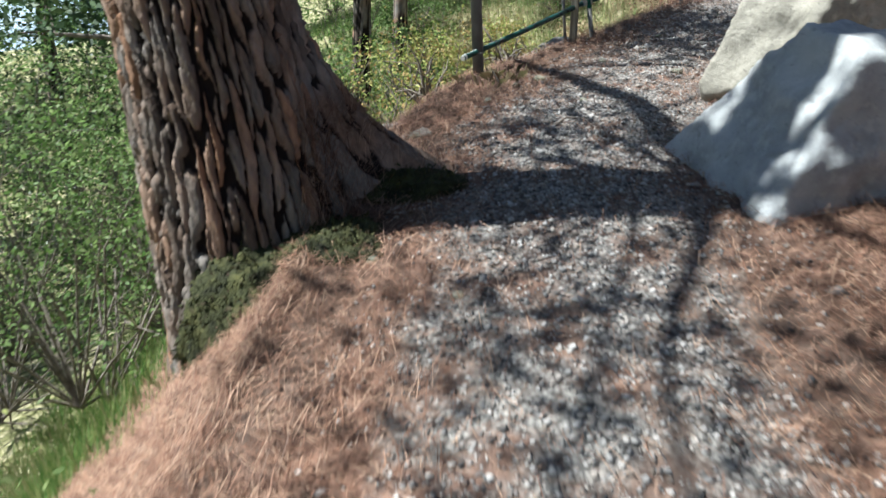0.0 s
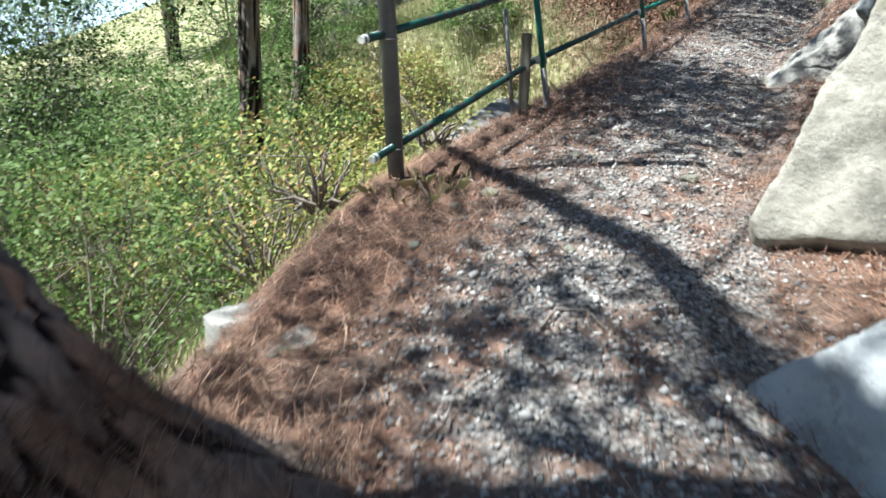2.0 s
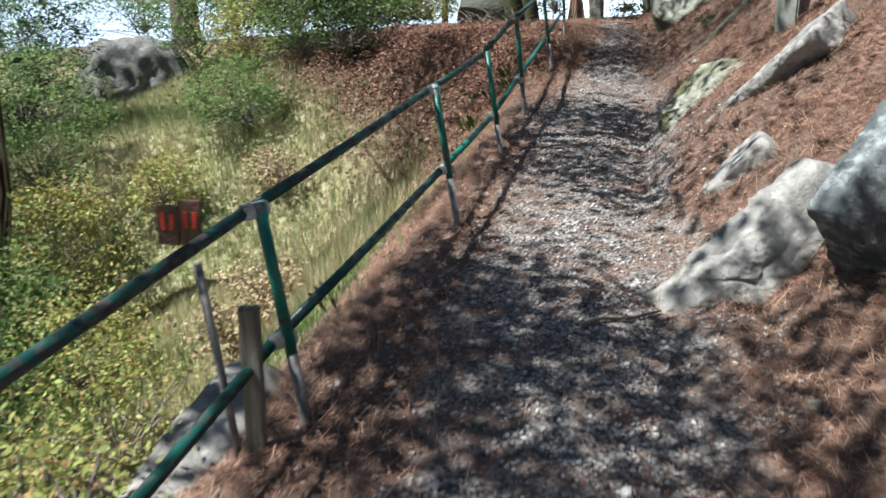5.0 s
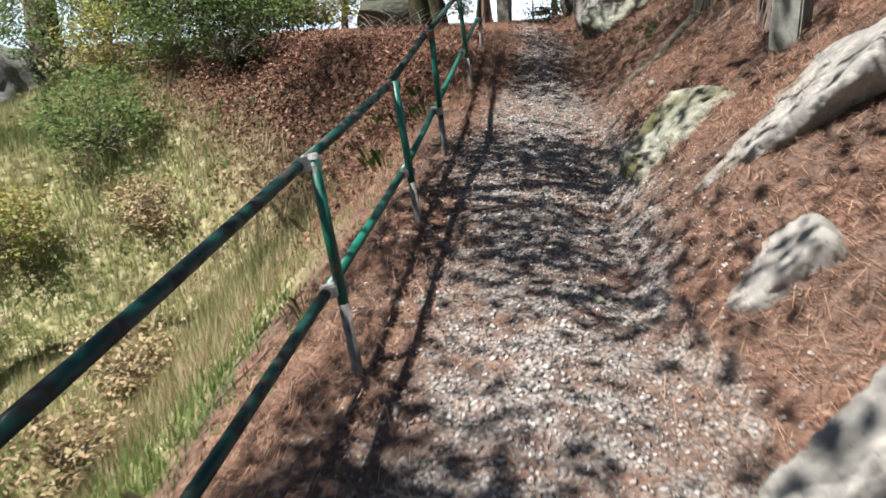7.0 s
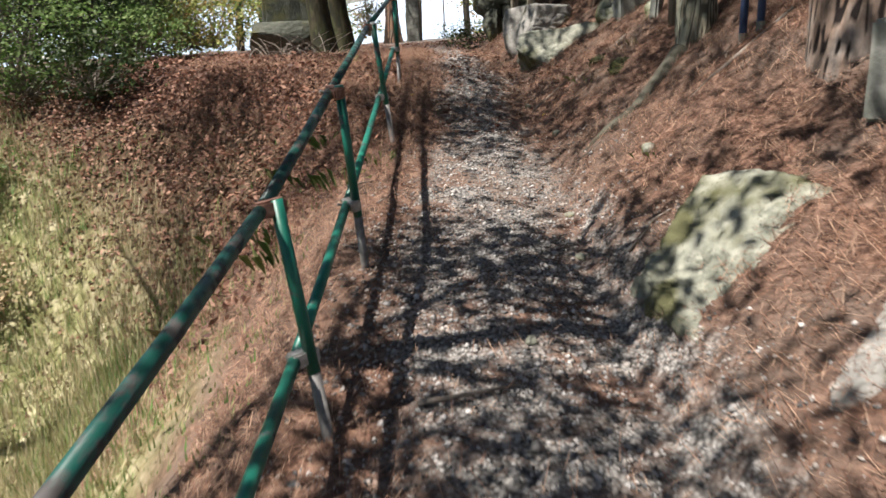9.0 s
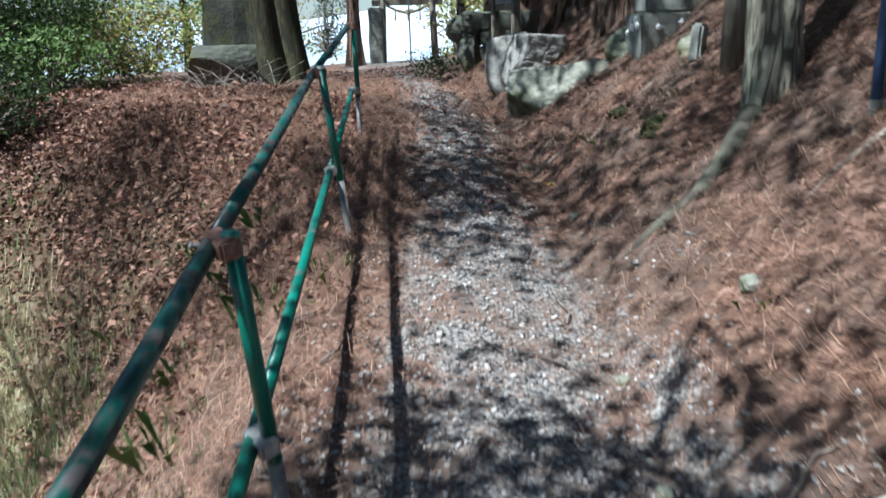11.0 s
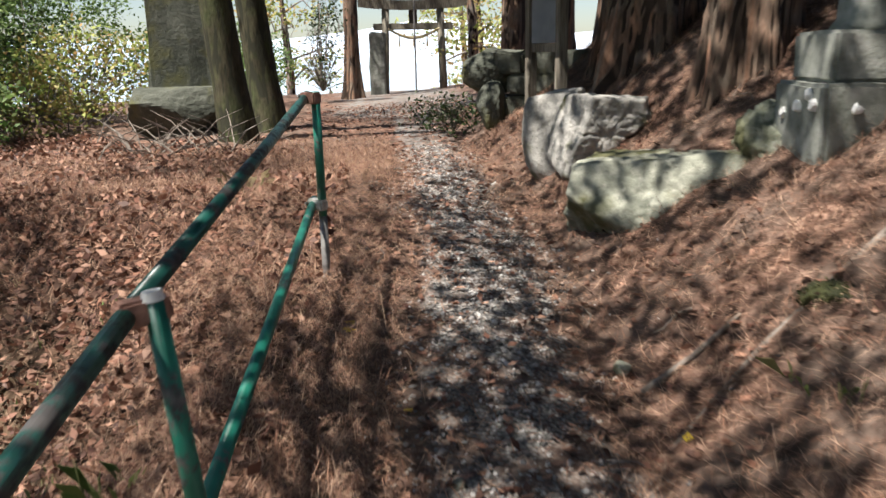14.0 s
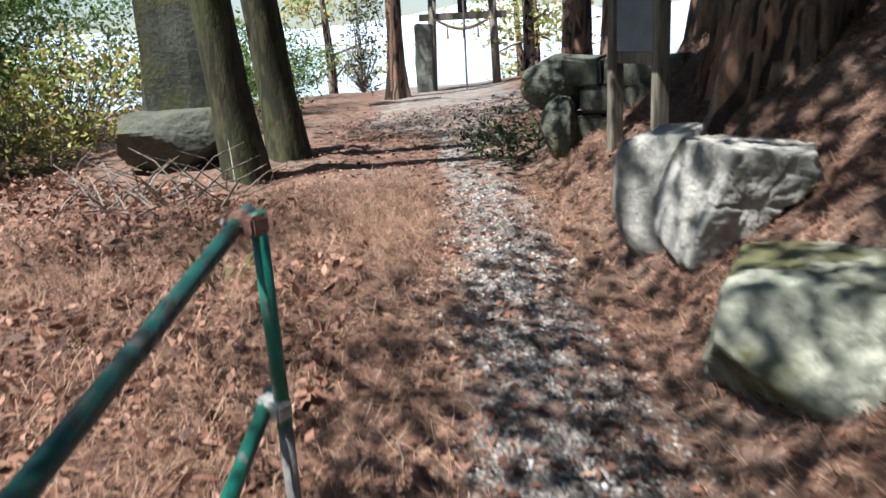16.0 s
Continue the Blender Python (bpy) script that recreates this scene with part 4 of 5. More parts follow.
# young trees and shrubs of the gully
for k, (x, y, s, hgt, leaf) in enumerate([(-0.9, 8.3, 0.9, 1.7, "leaf_yellow"), (-2.1, 7.6, 1.2, 2.2, "leaf_green"), (-0.5, 10.2, 1.0, 1.6, "leaf_yellow"), (-3.2, 11.5, 1.5, 3.6, "leaf_green"), (-3.0, 5.2, 1.2, 2.9, "leaf_green"),
                                         (-4.2, 2.8, 1.5, 3.6, "leaf_yellow"), (-2.3, 1.6, 0.8, 1.6, "leaf_green"), (-5.5, 7.5, 2.0, 4.6, "leaf_green"), (-1.6, 14.5, 1.4, 3.4, "leaf_green"), (0.4, 12.6, 0.8, 1.2, "leaf_yellow"),
                                         (4.4, 24.6, 1.3, 2.3, "leaf_green"), (2.6, 23.0, 1.1, 1.6, "leaf_green"), (-3.6, 22, 2.2, 4.8, "leaf_green"), (-0.8, 20.5, 1.2, 2.2, "leaf_yellow"), (5.8, 26.2, 1.5, 2.8, "leaf_dark"),
                                         (-7.5, 14, 2.4, 6.0, "leaf_green"), (-8, 22, 3, 7.0, "leaf_green"), (-3.5, 30, 2.5, 5.5, "leaf_green"), (0.5, 8.1, 0.4, 0.7, "leaf_yellow"), (4.2, 27.8, 1.6, 3.2, "leaf_green"), (6.8, 28.6, 1.4, 2.6, "leaf_dark"),
                                         (-5.4, 12.2, 1.9, 4.8, "leaf_green"), (-4.0, 8.8, 1.4, 3.4, "leaf_green"), (-6.6, 16.0, 1.9, 5.2, "leaf_dark"), (-3.4, 15.6, 1.5, 3.8, "leaf_green"), (-6.8, 9.8, 1.9, 5.4, "leaf_dark"), (2.2, 17.2, 0.6, 0.9, "leaf_dry"), (1.6, 14.6, 0.5, 0.8, "leaf_dry"), (3.1, 21.2, 0.6, 0.8, "leaf_dry"), (4.6, 26.4, 1.7, 3.6, "leaf_dark"), (6.4, 27.2, 1.5, 3.3, "leaf_green"), (2.2, 28.0, 1.3, 2.6, "leaf_green"), (7.4, 29.8, 1.6, 3.2, "leaf_green"), (-4.5, 17, 1.8, 4.0, "leaf_green"), (-2.0, 26, 2.0, 3.6, "leaf_dark"), (5.2, 23.2, 0.8, 1.2, "leaf_dark"),
                                         (-1.6, 11.6, 1.2, 2.4, "leaf_green"), (7.6, 26.6, 0.8, 1.1, "leaf_yellow"), (6.4, 25.0, 0.8, 1.0, "leaf_green"), (10.9, 29.5, 1.2, 1.9, "leaf_green"), (5.0, 30.0, 1.6, 2.6, "leaf_yellow"), (12.6, 31.5, 0.9, 1.4, "leaf_green"), (3.2, 26.2, 1.0, 1.6, "leaf_yellow"), (8.8, 31.0, 1.6, 2.8, "leaf_green"), (13.8, 34.5, 1.4, 2.0, "leaf_green"), (-0.5, 16.8, 1.0, 1.5, "leaf_yellow"), (-2.6, 18.4, 1.5, 3.2, "leaf_green"), (-1.4, 22.8, 1.6, 3.0, "leaf_green"), (-4.6, 27.5, 2.2, 4.8, "leaf_green"), (-2.2, 31.5, 2.2, 4.2, "leaf_green"), (3.6, 30.6, 1.3, 2.0, "leaf_green"), (-6.5, 20.0, 2.0, 4.5, "leaf_dark"), (-4.4, 14.0, 1.4, 3.0, "leaf_yellow"), (0.9, 21.6, 0.8, 1.2, "leaf_yellow"), (-9.5, 27, 3.0, 6.5, "leaf_green"), (0.8, 33.5, 1.8, 3.2, "leaf_green"), (-10.5, 9, 3.0, 6.0, "leaf_green"), (-9.0, 3.0, 3.0, 6.0, "leaf_green"), (-6, 4.0, 2.0, 4.5, "leaf_green"), (-3.6, -0.2, 1.4, 3.0, "leaf_green"), (-0.3, 7.2, 0.5, 0.9, "leaf_yellow")]):
    z = h1(x, y) - 0.05
    shrub((x, y, z), (s, s, hgt), int((64 if s < 2 else 40) * s * s + 16), "loose yellow-green shrub with thin stems below the path" if leaf == "leaf_yellow" else "dry tan bush on the grassy bank" if leaf == "leaf_dry" else "green leafy shrub in the gully", 200 + k, leaf, (0.04 if s < 0.6 else 0.055) if y < 13 else 0.09, per=32)
shrub((8.7, 27.9, h1(8.7, 27.9)), (1.3, 1.0, 1.5), 90, "sunlit round bush behind the stone monument", 240, "leaf_yellow", 0.1)
shrub((12.2, 22.9, h1(12.2, 22.9) - 0.1), (0.42, 0.4, 0.55), 40, "dark low evergreen bush beside the rocks", 241, "leaf_dark", 0.06)
shrub((15.6, 33.0, h1(15.6, 33) - 0.1), (0.35, 0.35, 3.6), 46, "slender trunk grown over with ivy", 242, "leaf_dark", 0.1)

# ---- the shrine's forecourt ----
torii = empty("torii", (20.0, 35.6, 1.6), "small weathered wooden shrine gate with a straw rope", "torii")
tx = Vector((0.86, -0.51, 0))
tc = Vector((20.0, 35.6, 1.65))
for s in (-1, 1):
    under(part("pillar", tube([tc + tx * 0.95 * s - Vector((0, 0, 0.3)), tc + tx * 0.85 * s + Vector((0, 0, 2.7))], [0.13, 0.115], 14), M["old_wood"], smooth=True), torii)
tq = Matrix.Translation(tc) @ Matrix.Rotation(math.atan2(tx.y, tx.x), 4, "Z")
under(part("tie_beam", box(2.5, 0.13, 0.2, tq @ pose(0, 0, 2.12), 0.01), M["old_wood"]), torii)
bm = bmesh.new()
for i in range(9):
    u = -1.7 + i * 3.4 / 8
    bend = 0.11 * (abs(u) / 1.7) ** 2.2
    for y_, z_ in ((-0.16, 2.62), (0.16, 2.62), (0.19, 2.9), (-0.19, 2.9)):
        bm.verts.new(tq @ Vector((u, y_, z_ + bend)))
bm.verts.ensure_lookup_table()
for i in range(8):
    for k in range(4):
        bm.faces.new([bm.verts[j] for j in (4 * i + k, 4 * i + (k + 1) % 4, 4 * i + 4 + (k + 1) % 4, 4 * i + 4 + k)])
for i in (0, 8):
    bm.faces.new([bm.verts[4 * i + k] for k in range(4)])
under(part("top_beam", bm, M["old_wood"]), torii)
under(part("centre_strut", box(0.26, 0.12, 0.42, tq @ pose(0, 0, 2.4), 0.006), M["dark_wood"]), torii)
under(part("straw_rope", tube([tq @ Vector((-0.8 + i * 0.2, -0.2, 2.05 - 0.28 * math.sin(math.pi * i / 8))) for i in range(9)], [0.03 + 0.025 * math.sin(math.pi * i / 8) for i in range(9)], 10), M["straw"], label="twisted straw rope"), torii)
for u in (-0.45, 0.0, 0.42):
    under(part("tassel", tube([tq @ Vector((u, -0.2, 1.85)), tq @ Vector((u, -0.2, 1.62)), tq @ Vector((u, -0.2, 1.5))], [0.02, 0.03, 0.045], 8), M["straw"]), torii)
slab = part("stone_monument", box(0.5, 0.28, 2.0, pose(18.9, 36.0, 2.6, 0, 0, -30), 0.04, 0.05, 4), M["cut_stone"])
tagged(slab, "upright weathered stone pillar beside the gate", "monument")
fp = part("flag_pole", tube([(19.6, 34.9, 1.5), (19.58, 34.9, 5.4)], 0.03, 10), M["bare_steel"])
tagged(fp, "thin grey flag pole before the gate", "pole")

mon = empty("stone_monument", (9.5, 26.3, 1.9), "tall dark mossy stone slab standing on a rough base stone", "monument")
bs = rock_mesh((0.85, 0.55, 0.5), 61, 4, 0.03, ((0, 0, 1, 0.72), (-0.5, -0.8, -0.55, 0.68)))
bmesh.ops.transform(bs, matrix=pose(9.3, 25.35, 2.24, 0, 0, -25), verts=bs.verts)
under(part("base", bs, M["dark_stone"]), mon)
under(part("slab", box(0.95, 0.3, 2.9, pose(9.6, 25.55, 3.95, 0, 0, -20), 0.05, 0.07, 2), M["dark_stone"]), mon)

lant = empty("stone_lantern", (10.32, 16.42, 2.5), "grey stone lantern shaft on a stepped pedestal with pale lichen", "lantern")
LX, LY, LZ = 10.32, 16.42, 2.62
under(part("lower_step", box(0.68, 0.64, 0.5, pose(LX, LY, LZ - 0.05, 0, 0, -35), 0.02, 0.012, 3), M["cut_stone"]), lant)
under(part("upper_step", box(0.56, 0.52, 0.27, pose(LX, LY, LZ + 0.335, 0, 0, -35), 0.02, 0.012, 5), M["cut_stone"]), lant)
under(part("shaft", tube([(LX, LY, LZ + 0.47), (LX, LY, LZ + 0.53), (LX, LY, LZ + 1.0), (LX, LY, LZ + 1.9)], [0.2, 0.16, 0.14, 0.15], 20), M["cut_stone"], smooth=True), lant)
under(part("cap_stone", box(0.6, 0.6, 0.18, pose(LX, LY, LZ + 1.98, 0, 0, -35), 0.04), M["cut_stone"]), lant)
lr = random.Random(9)
for k in range(7):
    p = pose(LX, LY, LZ, 0, 0, -35) @ Vector((-0.345 if k < 4 else lr.uniform(-0.2, 0.2), lr.uniform(-0.2, 0.2) if k < 4 else -0.325, lr.uniform(0.02, 0.16)))
    lb = rock_mesh((0.03, 0.03, 0.035), 700 + k, 3, 0.3, (), 2)
    bmesh.ops.translate(lb, verts=lb.verts, vec=p)
    under(part("lichen_patch", lb, M["white_paint"], label="pale lichen patch"), lant)

nb = empty("notice_board", (11.75, 20.5, 2.4), "roofed notice board of pale ribbed sheet on two wooden posts", "notice board")
LP, RP = Vector((11.82, 20.82, 0)), Vector((11.68, 20.2, 0))
bd = RP - LP
bq = math.degrees(math.atan2(bd.y, bd.x))
face = Vector((bd.y, -bd.x, 0)).normalized()
for p in (LP, RP):
    under(part("post", box(0.1, 0.1, 2.5, pose(p.x, p.y, h1(p.x, p.y) + 1.0, 0, 0, bq), 0.008), M["old_wood"]), nb)
bm = bmesh.new()
cols = 45
for i in range(cols):
    p = LP + bd * (0.08 + 0.84 * i / (cols - 1)) + face * (0.02 + (0.008 if i % 2 else 0.0))
    bm.verts.new((p.x, p.y, 3.08))
    bm.verts.new((p.x, p.y, 4.0))
bm.verts.ensure_lookup_table()
for i in range(cols - 1):
    bm.faces.new([bm.verts[j] for j in (2 * i, 2 * i + 2, 2 * i + 3, 2 * i + 1)])
bmesh.ops.solidify(bm, geom=bm.faces[:], thickness=0.004)
under(part("panel", bm, M["sheet_grey"]), nb)
mid = (LP + RP) / 2
under(part("crossbar", box(bd.length, 0.04, 0.09, pose(mid.x, mid.y, 3.03, 0, 0, bq), 0.005), M["old_wood"]), nb)
sq = pose(mid.x, mid.y, 0, 0, 0, bq)
rb = bmesh.new()
for u, v, w in ((-0.75, -0.55, 3.92), (0.75, -0.55, 3.92), (0.75, 0, 4.2), (-0.75, 0, 4.2), (0.75, 0.55, 3.92), (-0.75, 0.55, 3.92)):
    rb.verts.new(sq @ Vector((u, v, w)))
rb.verts.ensure_lookup_table()
rb.faces.new([rb.verts[i] for i in (0, 1, 2, 3)])
rb.faces.new([rb.verts[i] for i in (3, 2, 4, 5)])
bmesh.ops.solidify(rb, geom=rb.faces[:], thickness=0.04)
under(part("roof", rb, M["roof"]), nb)

rock((12.45, 22.3, 2.75), (0.42, 0.34, 0.3), 71, "dark_stone", "dark rock on top of a rough stone pile", turn=20, cuts=7)
rock((12.25, 22.0, 2.3), (0.26, 0.22, 0.34), 73, "dark_stone", "upright stone in a rough stone pile", turn=50, cuts=7)
wall = empty("stone_wall", (12.6, 22.0, 2.3), "rough dry-stone wall of dark mossy blocks", "wall")
wr = random.Random(5)
for row in range(3):
    for k in range(4):
        w = wr.uniform(0.36, 0.46)
        p = Vector((12.5, 21.95, 0)) + Vector((0.5, -0.8, 0)) * (k * 0.42 + 0.18 * (row % 2))
        under(part("block", box(w, 0.4, 0.27, pose(p.x, p.y, 2.32 + row * 0.275, wr.uniform(-4, 4), wr.uniform(-4, 4), -58 + wr.uniform(-8, 8)), 0.03, 0.03, row * 5 + k), M["dark_stone"]), wall)

for x, y in ((7.99, 13.29), (7.98, 13.14)):
    z = h1(x, y)
    pp = empty("blue_pipe", (x, y, z), "thin blue plastic pipe standing in the needles", "pipe", "pair of blue pipes")
    under(part("tube", tube([(x - 0.01, y, z - 0.15), (x + 0.03, y + 0.02, z + 0.7), (x + 0.05, y + 0.03, z + 1.5)], 0.028, 12), M["blue_pipe"], smooth=True), pp)
    under(part("foot_sleeve", tube([(x, y, z - 0.05), (x, y, z + 0.05)], 0.034, 12), M["cut_stone"]), pp)
sb = part("stone_block", box(0.22, 0.22, 0.46, pose(6.72, 11.5, h1(6.72, 11.5) + 0.17, 0, 0, 20), 0.015, 0.012, 9), M["cut_stone"])
tagged(sb, "square grey cut stone block on the bank", "stone")
ms = part("marker_stone", box(0.12, 0.1, 0.3, pose(9.35, 15.35, h1(9.35, 15.35) + 0.1, 4, 6, 10), 0.02, 0.01, 11), M["cut_stone"])
tagged(ms, "small pale marker stone among pine needles", "stone")
wp = part("dead_trunk", tube([(9.1, 14.85, h1(9.1, 14.85) - 0.1), (9.1, 14.87, h1(9.1, 14.85) + 0.7), (9.13, 14.9, h1(9.1, 14.85) + 1.5)], [0.1, 0.075, 0.07], 14), M["old_wood"], smooth=True)
tagged(wp, "weathered bare trunk on the bank", "trunk")

# ---- litter, gravel, grass: what nobody could count ----
def scatter(n, ymin, ymax, dmin, dmax, seed, bias=1.0):
    r = np.random.RandomState(seed)
    y = ymin + (ymax - ymin) * r.rand(n) ** bias
    d = r.uniform(dmin, dmax, n)
    cx = np.interp(y, PATH_Y, PATH_X)
    m = (np.interp(y + 0.4, PATH_Y, PATH_X) - np.interp(y - 0.4, PATH_Y, PATH_X)) / 0.8
    x = cx + d * np.sqrt(1 + m * m)
    return x, y, d, r


def gravel(n, seed):
    x, y, d, r = scatter(n, 0.5, 22, -0.95, 1.3, seed)
    d = d - 0.2 * smoothstep(4, 7, y)
    patch = wave(x, y, 2.2, 31) * 0.5 + wave(x, y, 6.0, 32) * 0.35
    keep = r.rand(n) < np.clip(1.15 - np.abs(d) * (1 + 0.9 * smoothstep(13.5, 17.0, y)) - 0.1 * smoothstep(13.5, 17.0, y) + patch * 1.3, 0.02, 1)
    x, y = x[keep], y[keep]
    n = len(x)
    z = height(x, y)
    s = 0.005 + 0.0125 * r.rand(n) ** 2.2
    s *= np.where(r.rand(n) < 0.012, 2.0, 1)
    base = np.array([(1, 0, 0), (-1, 0, 0), (0, 1, 0), (0, -1, 0), (0, 0, 1), (0, 0, -1)], float)
    v = base[None] * r.uniform(0.65, 1.35, (n, 6, 1)) + r.normal(size=(n, 6, 3)) * 0.22
    v *= s[:, None, None] * np.array([1.15, 1.0, 0.7])
    a = r.uniform(0, 6.28, n)
    ca, sa = np.cos(a)[:, None], np.sin(a)[:, None]
    vx, vy = v[..., 0] * ca - v[..., 1] * sa, v[..., 0] * sa + v[..., 1] * ca
    co = np.stack([vx + x[:, None], vy + y[:, None], v[..., 2] + (z + s * 0.25)[:, None]], -1).reshape(-1, 3)
    tri = np.array([(0, 2, 4), (2, 1, 4), (1, 3, 4), (3, 0, 4), (2, 0, 5), (1, 2, 5), (3, 1, 5), (0, 3, 5)])
    f = (tri[None] + (np.arange(n) * 6)[:, None, None]).reshape(-1, 3)
    return fast_mesh("gravel", co, f, M["gravel"])


tagged(gravel(90000, 301), "loose grey gravel and small stones on the path", "gravel", kind="stuff")


def strips(x, y, z, length, width, r, lift=0.012, pitch=0.25):
    n = len(x)
    a, p = r.uniform(0, 6.28, n), r.normal(size=n) * pitch
    d = np.stack([np.cos(a), np.sin(a), p], -1) * length[:, None] / 2
    o = np.stack([-np.sin(a), np.cos(a), np.zeros(n)], -1) * width / 2
    c = np.stack([x, y, z + lift * r.rand(n) + np.abs(d[:, 2]) * 0.6], -1)
    v = np.stack([c - d - o, c - d + o, c + d + o, c + d - o], 1).reshape(-1, 3)
    return v, np.arange(4 * n).reshape(n, 4)


x, y, d, r = scatter(400000, 0.2, 22, -1.5, 3.4, 302)
d = d - 0.2 * smoothstep(4, 7, y)
keep = (r.rand(len(x)) < np.clip((np.abs(d) - 0.3 + 0.3 * smoothstep(13.5, 17.0, y)) * 1.3 + wave(x, y, 2.2, 31) * -0.5, 0.10, 1)) & (beyond_edge(x, y) < 1.0)
x, y = x[keep], y[keep]
v, f = strips(x, y, height(x, y), r.uniform(0.04, 0.13, len(x)), 0.0026, r, 0.03, 0.3)
tagged(fast_mesh("pine_needle_litter", v, f, M["needle"]), "fallen red-brown pine needles", "needles", kind="stuff")

x, y, d, r = scatter(42000, 0.1, 5.0, -2.9, -1.2, 310)
v, f = strips(x, y, height(x, y), r.uniform(0.04, 0.13, len(x)), 0.0026, r, 0.03, 0.3)
tagged(fast_mesh("pine_needle_litter", v, f, M["needle"]), "fallen red-brown pine needles at the brink of the slope", "needles", kind="stuff")

r = np.random.RandomState(303)
x, y = r.uniform(1.5, 12.5, 110000), r.uniform(11, 26, 110000)
e = beyond_edge(x, y)
d = side_of_path(x, y)
keep = (d < -0.75) & (e > -2.6) & (e < 4.5) & (r.rand(len(x)) < smoothstep(14.6, 17.2, y + 0.35 * e) * np.where(e > 0, 0.95, 0.5) * (1 - 0.9 * smoothstep(1.4, 3.2, e + wave(x, y, 1.1, 12))))
x, y = x[keep], y[keep]
v, f = leaves(np.stack([x, y, height(x, y) + 0.02 + 0.09 * r.rand(len(x)) * np.clip(0.6 + wave(x, y, 5.0, 35) * 1.6, 0.1, 1.5)], -1), 0.078, r, 0.4, 0.5)
tagged(fast_mesh("leaf_litter", v, f, M["dead_leaf"]), "dry brown dead leaves heaped on the bank", "leaves", kind="stuff")
x, y, d, r = scatter(150000, 13.5, 23, -4.2, -0.3, 309)
keep = (beyond_edge(x, y) < 2.5) & (r.rand(len(x)) < smoothstep(13.5, 16.0, y) * np.clip(0.55 + wave(x, y, 1.7, 33) * 1.2, 0.1, 1))
x, y = x[keep], y[keep]
v, f = strips(x, y, height(x, y) + 0.02, r.uniform(0.06, 0.14, len(x)), 0.0024, r, 0.06, 0.4)
tagged(fast_mesh("pine_needle_litter", v, f, M["needle"]), "red pine needles lying over the dead leaves", "needles", kind="stuff")
x, y, d, r = scatter(9000, 15.5, 30, -2.0, 1.6, 304)
v, f = leaves(np.stack([x, y, height(x, y) + 0.012 + 0.015 * r.rand(len(x))], -1), 0.06, r, 0.85, 0.5)
tagged(fast_mesh("leaf_litter", v, f, M["dead_leaf"]), "scattered dry leaves on the path", "leaves", kind="stuff")

# grass of the gully's banks
r = np.random.RandomState(305)
n = 60000
x, y = r.uniform(-5, 8, n), r.uniform(3, 29, n)
e = beyond_edge(x, y)
lz = smoothstep(14.6, 17.2, y + 0.35 * e) * (1 - smoothstep(24, 26, y)) * (1 - smoothstep(1.2, 3.0, e + wave(x, y, 1.1, 12)))
keep = (e > 0.25) & (e < 9) & ((e > 1.0) | (r.rand(n) < 0.45)) & (r.rand(n) < (1 - 0.93 * lz))
x, y = x[keep], y[keep]
n = len(x)
z = height(x, y)
dry = r.rand(n) < 0.28 + 0.4 * smoothstep(1.0, 2.0, e[keep]) * smoothstep(-1.5, 1.5, x) + 0.9 * wave(x, y, 1.1, 41)
for flag, nm, mt, lb in ((True, "dry_grass", "dry_grass", "pale dry grass on the gully banks"), (False, "grass", "grass", "green grass and weeds on the gully banks")):
    s = np.repeat(np.where(dry == flag)[0], 5)
    bx, by, bz = x[s] + r.normal(size=len(s)) * 0.05, y[s] + r.normal(size=len(s)) * 0.05, z[s] - 0.02
    L = r.uniform(0.1, 0.36, len(s)) * (0.22 + 0.78 * smoothstep(0.6, 2.2, beyond_edge(bx, by)))
    a, k = r.uniform(0, 6.28, len(s)), r.uniform(0.1, 0.6, len(s))
    b = np.stack([bx, by, bz], -1)
    tip = b + np.stack([np.cos(a) * L * k, np.sin(a) * L * k, L], -1)
    o = np.stack([-np.sin(a), np.cos(a), 0 * a], -1) * 0.007
    v = np.stack([b - o, b + o, tip], 1).reshape(-1, 3)
    tagged(fast_mesh(nm, v, np.arange(3 * len(s)).reshape(-1, 3), M[mt]), lb, "grass", kind="stuff")


# ---- small things ----
def moss_mound(at, size, seed, label, blades=2600, length=0.035):
    """A cushion of moss with short blades and leaves standing out of it."""
    top = empty("moss_mound", at, label, "moss")
    bm = rock_mesh(size, seed, 2, 0.14)
    bmesh.ops.translate(bm, verts=bm.verts, vec=at)
    spots = np.array([v.co[:] for v in bm.verts])
    under(part("cushion", bm, M["moss"], smooth=True), top)
    r = np.random.RandomState(seed)
    v, f = leaves(spots[r.randint(0, len(spots), blades)] + r.normal(size=(blades, 3)) * 0.012, length, r, 0.1, 0.35)
    tagged(under(fast_mesh("moss_leaves", v, f, M["leaf_moss"]), top), kind="stuff")


moss_mound((-0.84, 3.07, -0.1), (0.42, 0.36, 0.46), 91, "dark mossy hump at the foot of the old pine", 6000)
moss_mound((-0.52, 3.22, 0.14), (0.36, 0.3, 0.3), 92, "dark moss and dead leaves over a root of the old pine", 4500)
moss_mound((-0.22, 3.8, 0.42), (0.36, 0.2, 0.13), 95, "dark moss along a root of the old pine", 2500)
moss_mound((8.66, 15.08, 1.97), (0.17, 0.15, 0.12), 93, "small cushion of bright moss among pine needles", 1200, 0.03)
moss_mound((9.0, 15.75, 2.0), (0.14, 0.12, 0.08), 94, "small cushion of moss on the bank", 800, 0.03)


